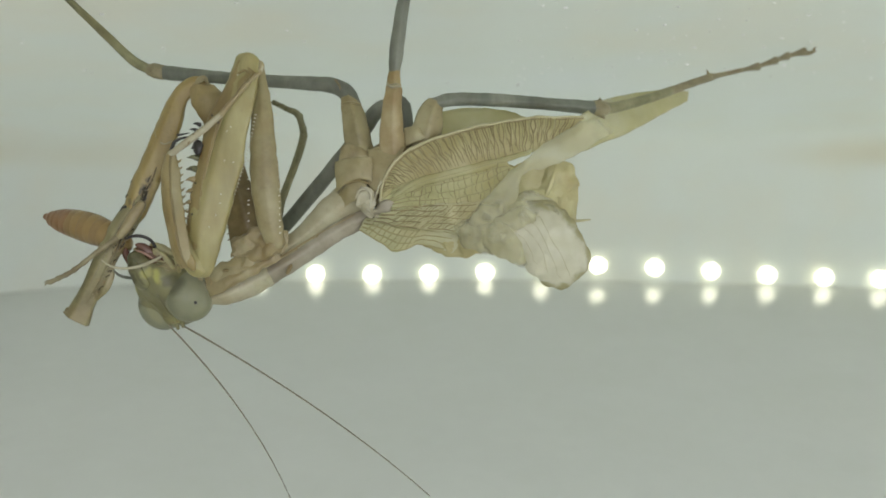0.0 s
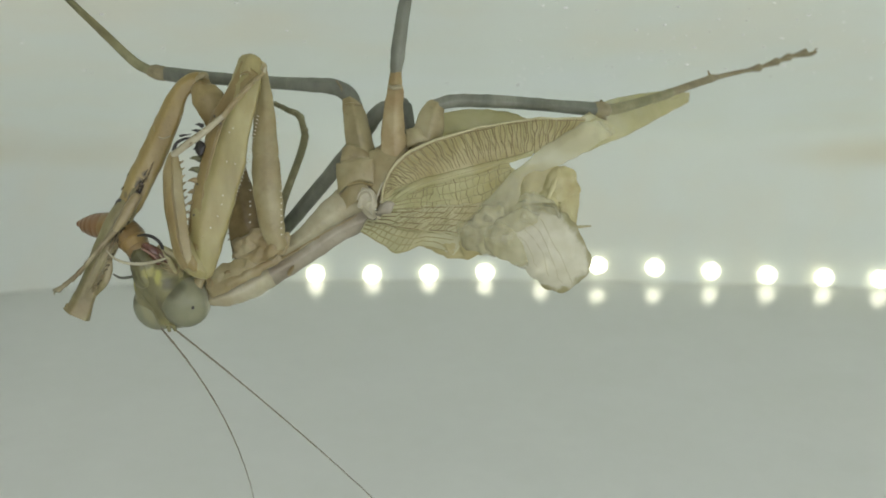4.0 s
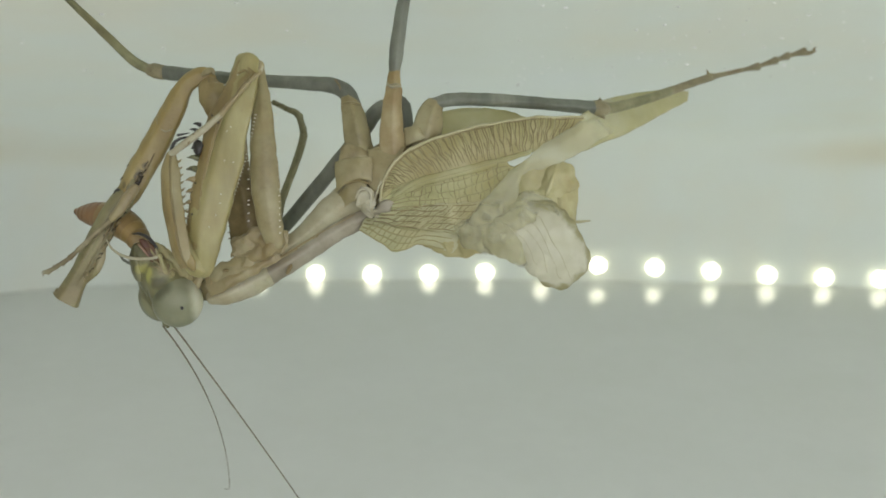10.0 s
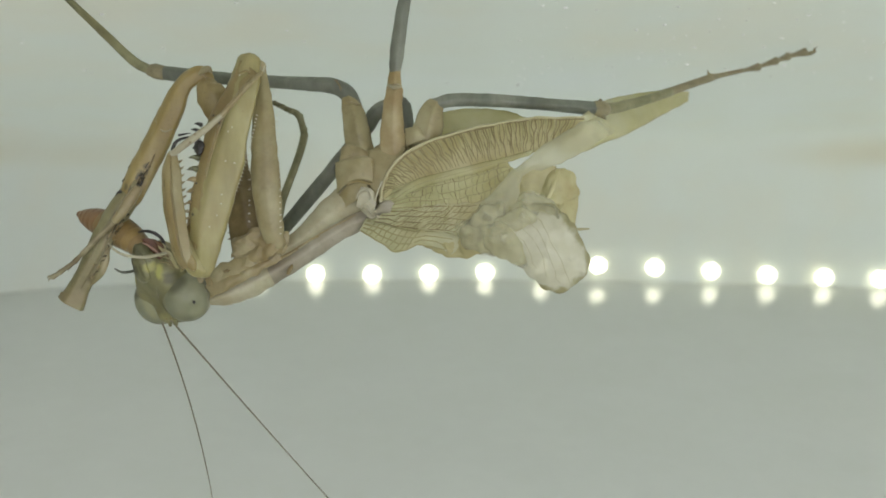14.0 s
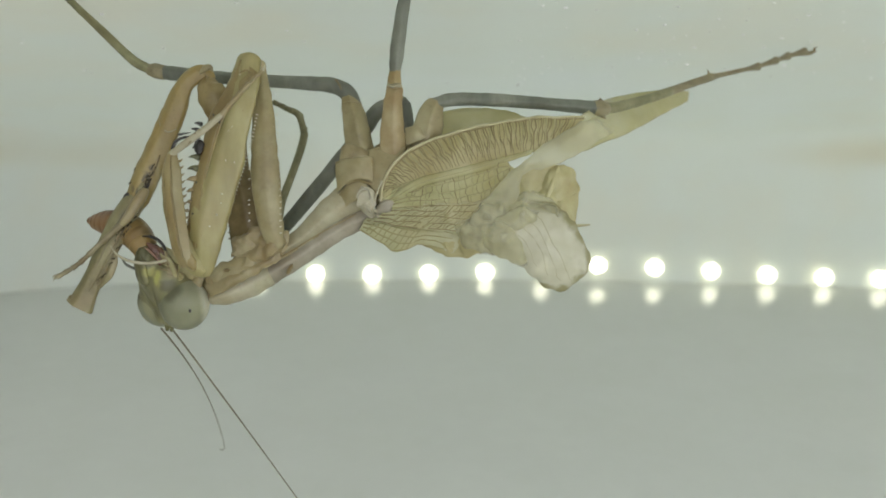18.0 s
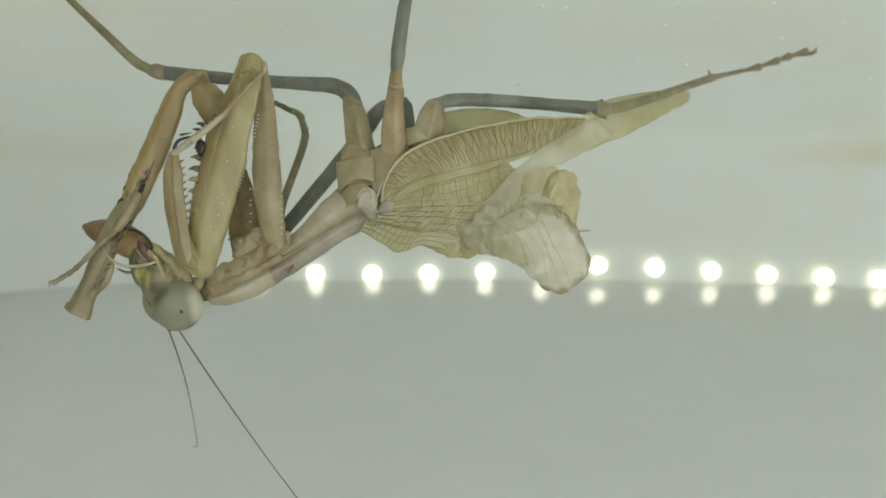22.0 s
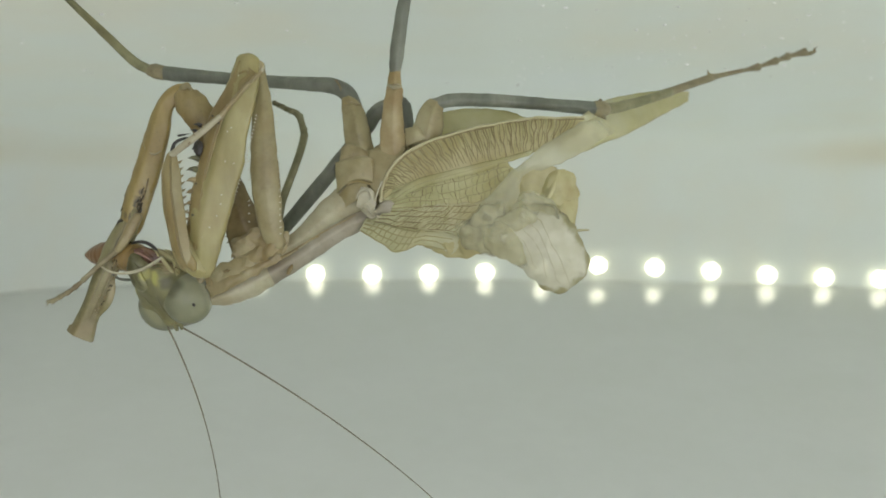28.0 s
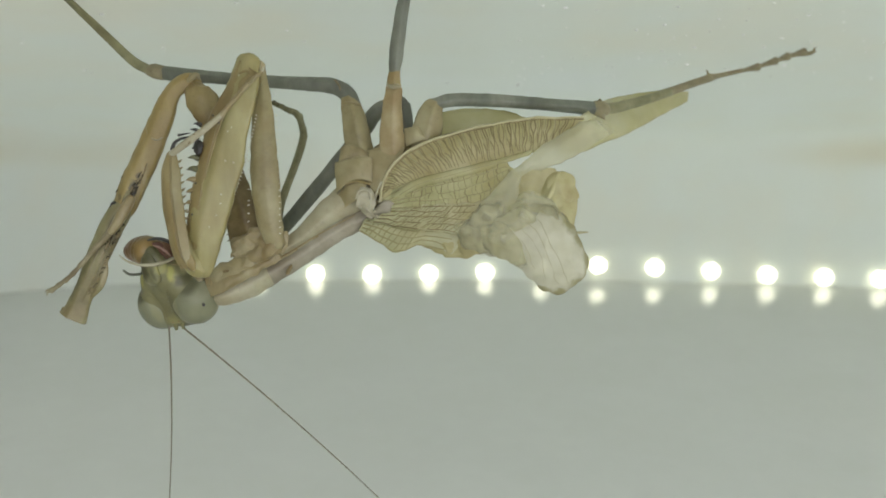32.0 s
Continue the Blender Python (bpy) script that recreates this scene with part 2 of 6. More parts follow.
VEIN = tinted("brown_wing_vein", [(0.22, 0.178, 0.075), (0.31, 0.255, 0.118)], 900, 0.5)
SOFT_VEIN = tinted("olive_wing_vein", [(0.33, 0.295, 0.135), (0.42, 0.385, 0.20)], 900, 0.5)
EDGE = tinted("ivory_wing_edge", [(0.40, 0.36, 0.20), (0.50, 0.46, 0.28)], 900, 0.45)
BELLY = tinted("ochre_abdomen_cuticle", [(0.254, 0.218, 0.092), (0.372, 0.336, 0.154), (0.486, 0.459, 0.246)], 350, 0.43, 0.35, flecks=0.12, drift=0.45)
SPECK = tinted("white_dust", [(0.78, 0.78, 0.75), (0.88, 0.88, 0.85)], 900, 0.3)

DARK_OLIVE, YELLOW_GREEN, RIM_GLOW, ROSY_TAN = (0.06, 0.058, 0.026), (0.36, 0.345, 0.105), (0.58, 0.57, 0.43), (0.34, 0.265, 0.155)
HEAD_SKIN = patched("olive_green_head_skin", [(0.118, 0.110, 0.046), (0.170, 0.161, 0.074), (0.232, 0.222, 0.112)],
                      [((22 * k, -110, -18), (9, 12, 16), YELLOW_GREEN, 0.7) for k in (-1, 1)] + [((32 * k, -95, -10), (9, 17, 18), YELLOW_GREEN, 1.0) for k in (-1, 1)]
                      + [((0, -139, -14), (30, 20, 28), DARK_OLIVE, 0.65), ((-10, -110, -26), (13, 20, 18), DARK_OLIVE, 0.7), ((10, -104, -24), (5, 16, 12), DARK_OLIVE, 0.5), ((2, -86, -24), (5, 20, 14), DARK_OLIVE, 0.3)]
                      + [((46 * k, -104, 18), (16, 24, 18), ROSY_TAN, 0.7) for k in (-1, 1)] + [((46 * k, -79, -2), (19, 14, 19), DARK_OLIVE, 0.7) for k in (-1, 1)]
                      + [((0, -10, -2), (20, 16, 14), YELLOW_GREEN, 0.35)], 420, rough=0.36, bump=0.5, flecks=0.22, drift=0.4, subsurface=0.15)
# the pale patch at the eye's back edge paints light glowing through it
EYE = patched("pale_green_eye", [(0.150, 0.151, 0.087), (0.193, 0.194, 0.117), (0.243, 0.243, 0.158)],
                [((50 * k, -69, -4), (24, 22, 26), DARK_OLIVE, 0.7) for k in (-1, 1)] + [((72 * k, -24, 54), (37, 62, 30), RIM_GLOW, 0.65) for k in (-1, 1)]
                + [((22 * k, -40, -18), (10, 40, 14), (0.27, 0.262, 0.14), 0.6) for k in (-1, 1)], 300, wobble=5.0, rough=0.34, gloss=0.35, bump=0.02, subsurface=0.2, flecks=0.05)
GENA = patched("pale_lime_crumpled_skin", [(0.24, 0.215, 0.095), (0.33, 0.30, 0.145), (0.42, 0.385, 0.215)],
                 [((20, -158, 8), (20, 18, 20), (0.10, 0.055, 0.03), 0.8), ((38, -118, 8), (9, 14, 10), (0.16, 0.10, 0.05), 0.6), ((34, -140, 4), (8, 8, 8), (0.26, 0.12, 0.07), 0.6)],
                 600, wobble=9.0, rough=0.4, bump=0.6, flecks=0.2, drift=0.4, subsurface=0.15)
SHIN = patched("tan_mottled_shin_cuticle", [(0.160, 0.138, 0.062), (0.229, 0.204, 0.096), (0.293, 0.271, 0.137)],
                 [((-101, 0, -178), (34, 60, 22), (0.185, 0.135, 0.062), 0.6), ((-18, -14, -40), (14, 30, 26), (0.10, 0.085, 0.045), 0.45), ((-40, -14, -110), (9, 30, 60), (0.34, 0.285, 0.17), 0.6)],
                 900, rough=0.43, bump=0.45, flecks=0.16, drift=0.35)
# dark blotches, and last a pale highlight painted down the right edge
FEMUR = patched("blotched_lit_edge_cuticle", [(0.205, 0.148, 0.048), (0.288, 0.216, 0.075), (0.356, 0.282, 0.115)],
                  [((17, -16, 36), (7, 40, 17), (0.06, 0.052, 0.03), 0.85), ((7, -16, 12), (8, 40, 14), (0.06, 0.052, 0.03), 0.85), ((26, -16, 56), (5, 40, 10), (0.09, 0.075, 0.04), 0.7),
                   ((-6, -16, 20), (5, 40, 8), (0.09, 0.075, 0.04), 0.6), ((36, -16, 28), (6, 40, 60), (0.36, 0.30, 0.15), 0.55)],
                  700, wobble=10.0, rough=0.38, bump=0.45, streak=0.3, subsurface=0.15, flecks=0.14, drift=0.4)
SPOT = tinted("dark_brown_marking_cuticle", [(0.035, 0.03, 0.018), (0.06, 0.05, 0.03), (0.11, 0.09, 0.05)], 900, 0.7, gloss=0.2)

LED, ln, ll, lp = shader("lit_led")
lp.inputs["Base Color"].default_value = (0.9, 0.9, 0.8, 1)
lp.inputs["Emission Color"].default_value = (1.0, 0.98, 0.74, 1)
lp.inputs["Emission Strength"].default_value = 5.5


# ---- shaping helpers ----
HOME = {}


def smooth_line(pts, per=6):
    """Points along a Catmull-Rom curve through pts (any dimension)."""
    p = [np.array(q, dtype=float) for q in pts]
    p = [2 * p[0] - p[1]] + p + [2 * p[-1] - p[-2]]
    out = []
    for i in range(1, len(p) - 2):
        for k in range(per):
            t = k / per
            out.append(0.5 * (2 * p[i] + (p[i + 1] - p[i - 1]) * t + (2 * p[i - 1] - 5 * p[i] + 4 * p[i + 1] - p[i + 2]) * t * t
                              + (3 * p[i] - p[i - 1] - 3 * p[i + 1] + p[i + 2]) * t ** 3))
    out.append(p[-2])
    return out


def sweep(bm, centres, radii, flat=1.0, sides=12, rough=0.0, ends=True, seed=0.0, toward=Vector((0, 1, 0)), keel=0.0, corners=0, sharp=0.8):
    """A closed tube round the centres; flat: its thickness in depth against its breadth;
    corners: the edges of its section, sharp: how far these stand out."""
    n = len(centres)
    dirs = [(centres[min(i + 1, n - 1)] - centres[max(i - 1, 0)]).normalized() for i in range(n)]
    rows = [(c, r, d) for c, r, d in zip(centres, radii, dirs)]
    if ends:
        c, r, d = rows[0]
        rows = [(c - d * r * 0.55, r * 0.35, d), (c - d * r * 0.32, r * 0.8, d)] + rows
        c, r, d = rows[-1]
        rows += [(c + d * r * 0.32, r * 0.8, d), (c + d * r * 0.55, r * 0.35, d)]
    rings = []
    for c, r, d in rows:
        side = d.cross(toward)
        side = side.normalized() if side.length > 1e-6 else Vector((1, 0, 0))
        deep = side.cross(d).normalized()
        ring = []
        for k in range(sides):
            a = 2 * math.pi * k / sides
            q = r * (1 + keel * math.cos(3 * a + 0.6) + 0.4 * keel * math.cos(5 * a))
            if corners:
                step = 2 * math.pi / corners
                q *= 1 - sharp + sharp * 1.05 * math.cos(step / 2) / math.cos((a + 0.5 + seed) % step - step / 2)
            if rough:
                q *= 1 + rough * noise.noise((c * 900) + Vector((math.cos(a), math.sin(a), seed)))
            ring.append(bm.verts.new(c + side * (q * math.cos(a)) + deep * (q * flat * math.sin(a))))
        rings.append(ring)
    for a, b in zip(rings, rings[1:]):
        for k in range(sides):
            bm.faces.new((a[k], a[(k + 1) % sides], b[(k + 1) % sides], b[k]))
    bm.faces.new(list(reversed(rings[0])))
    bm.faces.new(rings[-1])


def limb(pts, flat=1.0, sides=14, rough=0.09, per=6, bm=None, keel=0.0, ends=True, corners=0, sharp=0.8):
    """A tapering limb through plan places (u, v, w, r); keel: how far it is ridged."""
    bm = bm or bmesh.new()
    line = smooth_line(pts, per)
    sweep(bm, [at(*q[:3]) for q in line], [max(size(q[3], q[2]), 1e-6) for q in line], flat, sides, rough, ends, keel=keel, corners=corners, sharp=sharp)
    return bm


def thorn(u, v, w, du, dv, r, dw=0.0, bend=0.0, bm=None):
    """A curved sharp spine from (u, v, w) that reaches (du, dv, dw) further."""
    mid = (u + du * 0.5 - dv * bend, v + dv * 0.5 + du * bend, w + dw * 0.5, r * 0.65)
    return limb([(u, v, w, r), mid, (u + du, v + dv, w + dw, r * 0.12)], 1, 7, 0, 3, bm)


def blob(u, v, w, a, b, c, tilt=0.0, rough=0.0, bm=None, detail=3):
    """An ellipsoid: half sizes a along its tilted axis, b across, c in depth."""
    bm = bm or bmesh.new()
    made = bmesh.ops.create_icosphere(bm, subdivisions=detail, radius=1.0)["verts"]
    ca, sa = math.cos(radians(tilt)), math.sin(radians(tilt))
    for q in made:
        k = 1 + rough * noise.noise(q.co * 2.3 + Vector((u, v, 0)) * 0.1)
        x, y, z = q.co * k
        q.co = at(u + a * x * ca - b * y * sa, v + a * x * sa + b * y * ca, w + c * z)
    return bm


def sheet_point(top, low, s, t, bulge, ripple):
    """A place on the skin stretched between two edge curves: s along, t across."""
    i = s * (len(top) - 1)
    k = min(int(i), len(top) - 2)
    f = i - k
    p = (top[k] * (1 - f) + top[k + 1] * f) * (1 - t) + (low[k] * (1 - f) + low[k + 1] * f) * t
    w = p[2] - bulge * math.sin(math.pi * t) * (0.3 + 0.7 * math.sin(math.pi * min(max(s, 0.02), 0.98)))
    w += ripple * noise.noise(Vector((p[0] * 0.03, p[1] * 0.03, 1.7))) + 0.4 * ripple * noise.noise(Vector((p[0] * 0.09, p[1] * 0.09, 4.1)))
    e = 0.9 * ripple
    return p[0] + e * noise.noise(Vector((p[0] * 0.06, p[1] * 0.06, 7.3))), p[1] + e * noise.noise(Vector((p[0] * 0.06, p[1] * 0.06, 11.9))), w


class Skin:
    """A wing membrane between an upper and a lower edge, with places on it for its veins."""

    def __init__(self, top, low, bulge=0.0, ripple=0.0, count=40):
        self.bulge, self.ripple = bulge, ripple
        self.top, self.low = self.even(top, count), self.even(low, count)

    def even(self, pts, count):
        line = smooth_line(pts, 10)
        along = np.concatenate([[0], np.cumsum([np.linalg.norm(b - a) for a, b in zip(line, line[1:])])])
        line = np.array(line)
        want = np.linspace(0, along[-1], count)
        return [np.array([np.interp(x, along, line[:, k]) for k in range(3)]) for x in want]

    def spot(self, s, t, lift=0.0):
        u, v, w = sheet_point(self.top, self.low, s, t, self.bulge, self.ripple)
        return u, v, w - lift

    def mesh(self, cols=48, rows=14, thick=1.2):
        bm = bmesh.new()
        faces = []
        for sign in (-1, 1):
            grid = [[bm.verts.new(at(*self.spot(i / cols, j / rows, -sign * thick * 0.5))) for j in range(rows + 1)] for i in range(cols + 1)]
            for i in range(cols):
                for j in range(rows):
                    q = (grid[i][j], grid[i + 1][j], grid[i + 1][j + 1], grid[i][j + 1])
                    bm.faces.new(q if sign < 0 else q[::-1])
            faces.append(grid)
        f, b = faces
        rim_f = f[0][:-1] + [c[-1] for c in f[:-1]] + f[-1][:0:-1] + [c[0] for c in f[:0:-1]]
        rim_b = b[0][:-1] + [c[-1] for c in b[:-1]] + b[-1][:0:-1] + [c[0] for c in b[:0:-1]]
        n = len(rim_f)
        for k in range(n):
            bm.faces.new((rim_f[k], rim_b[k], rim_b[(k + 1) % n], rim_f[(k + 1) % n]))
        bmesh.ops.recalc_face_normals(bm, faces=bm.faces)
        return bm

    def vein(self, st, r, r2=None, lift=1.2, per=4):
        """A vein through places (s, t) of the membrane."""
        line = smooth_line(st, per)
        m = max(len(line) - 1, 1)
        r2 = r if r2 is None else r2
        return limb([(*self.spot(min(max(q[0], 0), 1), min(max(q[1], 0), 1), lift), r + (r2 - r) * i / m) for i, q in enumerate(line)], 0.8, 6, 0, 1)


def part(name, bm, material, parent, label="", origin=None, kind=""):
    """Links a bmesh as one mesh object under a thing or part; its own origin lies at origin."""
    o = HOME[parent.name] if origin is None else origin
    for v in bm.verts:
        v.co -= o
    me = bpy.data.meshes.new(name)
    bm.to_mesh(me)
    bm.free()
    me.materials.append(material)
    for p in me.polygons:
        p.use_smooth = True
    ob = new(name, me)
    ob.parent = parent
    ob.location = o - HOME[parent.name]
    HOME[ob.name] = o
    return tagged(ob, label, kind=kind)


def thing(name, origin, label, category, group=""):
    ob = new(name)
    ob.empty_display_size = 0.005
    ob.location = origin
    HOME[ob.name] = origin.copy()
    return tagged(ob, label, category, group)


def setting(name, bm, material, label, smooth=False):
    me = bpy.data.meshes.new(name)
    bm.to_mesh(me)
    bm.free()
    me.materials.append(material)
    for p in me.polygons:
        p.use_smooth = smooth
    return tagged(new(name, me), label, kind="structure")


# ---- the tub ----
LID_Z = 0.034


def wall_y(x):
    return 0.150 - 1.0 * x * x


def floor_z(x, y):
    return -0.0099 - (0.150 - wall_y(x)) * 0.12 - (wall_y(x) - y) * 0.23 - 0.9 * max(0.0, -0.095 - x) ** 2


def slab(bm, pts, thick):
    """A thick sheet from a grid of points, thickened along thick (one way, or one for each column)."""
    lifts = [Vector(v) for v in thick] if isinstance(thick, list) else [Vector(thick)] * len(pts[0])
    rows = []
    for k in (0, 1):
        rows.append([[bm.verts.new(p + lift * k) for p, lift in zip(r, lifts)] for r in pts])
    a, b = rows
    for i in range(len(a) - 1):
        for j in range(len(a[0]) - 1):
            bm.faces.new((a[i][j], a[i + 1][j], a[i + 1][j + 1], a[i][j + 1]))
            bm.faces.new((b[i][j + 1], b[i + 1][j + 1], b[i + 1][j], b[i][j]))
    rim = lambda g: g[0][:-1] + [r[-1] for r in g[:-1]] + g[-1][:0:-1] + [r[0] for r in g[:0:-1]]
    ra, rb = rim(a), rim(b)
    for k in range(len(ra)):
        bm.faces.new((ra[k], rb[k], rb[(k + 1) % len(ra)], ra[(k + 1) % len(ra)]))
    bmesh.ops.recalc_face_normals(bm, faces=bm.faces)
    return bm


BEND = 0.03
WALL_PROFILE = [(0, -0.05), (0, -0.02), (0, LID_Z - BEND)] + [(BEND * (1 - math.cos(radians(a))), LID_Z - BEND + BEND * math.sin(radians(a))) for a in range(5, 91, 5)]
WALL_LIFTS = [(0, 0.003, 0)] * 3 + [(0, 0.003 * math.cos(radians(a)), 0.003 * math.sin(radians(a))) for a in range(5, 91, 5)]
XS = [-0.165 + 0.405 * i / 48 for i in range(49)]
setting("wall_back", slab(bmesh.new(), [[Vector((x, wall_y(x) - d, z)) for d, z in WALL_PROFILE] + [Vector((x, -0.04 + (wall_y(x) - BEND + 0.04) * k, LID_Z)) for k in (0.75, 0.5, 0.25, 0)] for x in XS], WALL_LIFTS + [(0, 0, 0.003)] * 4), WALL,
        "milky white plastic back wall of the tub, rolled over at the top", True)


def floor_rows():
    rows = []
    for x in XS:
        e = wall_y(x) - 0.0002
        steps = [0, 0.0006, 0.0015, 0.003, 0.005, 0.008, 0.012, 0.017, 0.022, 0.028, 0.04, 0.07, 0.12, 0.18, e + 0.16]
        rows.append([Vector((x, e - d, floor_z(x, e - d))) for d in steps])
    return rows


setting("floor", slab(bmesh.new(), floor_rows(), (0, 0, -0.003)), FLOOR, "glossy pale grey-green plastic floor of the tub", True)
setting("ceiling", slab(bmesh.new(), [[Vector((x, y, LID_Z)) for y in (-0.16, -0.12, -0.08, -0.04)] for x in XS], (0, 0, 0.003)), LID,
        "scuffed translucent white plastic lid overhead")
# side walls out of view, added to tilt the light towards the right
for tag, x in (("left", -0.168), ("right", 0.240)):
    setting("wall_" + tag, slab(bmesh.new(), [[Vector((x, y, z)) for z in (-0.09, -0.03, LID_Z)] for y in (-0.16, 0.0, 0.16)], (0.003, 0, 0)), DARK_SIDE if tag == "left" else BRIGHT_SIDE,
            "unseen side wall added to shape the light in the tub")


def dust():
    """Dust and dried drops on the under side of the lid."""
    rng = random.Random(5)
    bm = bmesh.new()
    for i in range(240):
        if i % 5 < 3:
            u, v = rng.uniform(0.012, 0.085), rng.uniform(-0.03, 0.06)
        else:
            u, v = rng.uniform(-0.07, 0.09), rng.uniform(-0.03, 0.07)
        r = rng.choice((0.00006, 0.00008, 0.0001, 0.00013, 0.00018)) * (1 + 5 * max(v + 0.03, 0))
        made = bmesh.ops.create_icosphere(bm, subdivisions=1, radius=r)["verts"]
        k, a = rng.uniform(1.0, 2.6), rng.uniform(-0.25, 0.25)
        for q in made:
            x, y, z = q.co
            q.co = Vector((u + k * x * math.cos(a) - y * math.sin(a), v + k * x * math.sin(a) + y * math.cos(a), LID_Z - 0.00006 + z * 0.9))
    me = bpy.data.meshes.new("dust_specks")
    bm.to_mesh(me)
    bm.free()
    me.materials.append(SPECK)
    tagged(new("dust_specks", me), "tiny white dust specks and dried drops under the lid", "dust", kind="stuff")


dust()


# ---- the strip of lights ----
def led_strip():
    heights = [488, 485, 485.5, 484.5, 482, 476, 470, 474, 480, 487, 491, 494, 497, 500]
    places = []
    for i, v in enumerate(heights):
        u, y = 458.5 + 100.0 * i - 784, 0.15
        for _ in range(6):
            x = u * UNIT * (y + REACH) / REACH
            y = wall_y(x) - 0.0012
        places.append(Vector((x, y, (441 - v) * UNIT * (y + REACH) / REACH)))
    root = thing("led_strip", places[6], "row of lit warm white round lamps along the back wall", "light strip")
    for p in places:
        bm = bmesh.new()
        made = bmesh.ops.create_uvsphere(bm, u_segments=20, v_segments=12, radius=1.0)["verts"]
        for q in made:
            q.co = Vector((q.co.x * 0.0024, q.co.y * 0.0012, q.co.z * 0.0022)) + p
        part("led", bm, LED, root, "glowing warm white round lamp")


led_strip()

# ---- how the mantis moves: tables by second ----
# head: seconds, antenna base (u, v), lean of the face (degrees), turn of the face (degrees)
HEAD = [
    (0.0, 316, 574, 26.4, 53), (1.0, 311, 579, 23.5, 53), (2.0, 314, 578, 25.5, 55), (3.0, 310, 580, 18.6, 54), (3.5, 306, 581, 18, 52),
    (5.5, 295, 567, 14, 50), (6.0, 312, 579, 18, 53), (7.0, 314, 580, 17, 51), (8.0, 318, 584, 21, 52), (9.0, 320, 585, 23, 50),
    (10.0, 292, 571, 12, 72), (11.0, 300, 568, 8.6, 51), (12.0, 303, 571, 14.5, 51), (13.0, 303, 568, 15.3, 54), (14.0, 304, 569, 16.5, 51),
    (14.5, 306, 572, 16.5, 48), (16.5, 313, 576, 19, 51), (17.0, 304, 572, 20, 62), (18.0, 298, 578, 11, 61), (19.0, 298, 568, 10.8, 57),
    (20.0, 285, 562, 6, 66), (21.0, 291, 571, 10.8, 86), (22.0, 297, 577, 14.6, 78), (23.0, 300, 581, 19.3, 74), (24.0, 295, 581, 14.9, 66),
    (25.0, 298, 578, 17.6, 68), (27.5, 305, 572, 20, 61), (28.0, 314, 577, 26, 56), (29.0, 313, 577, 26, 53), (30.0, 318, 579, 26.4, 54),
    (31.0, 315, 575, 18.6, 48), (32.0, 316, 575, 15, 41)]
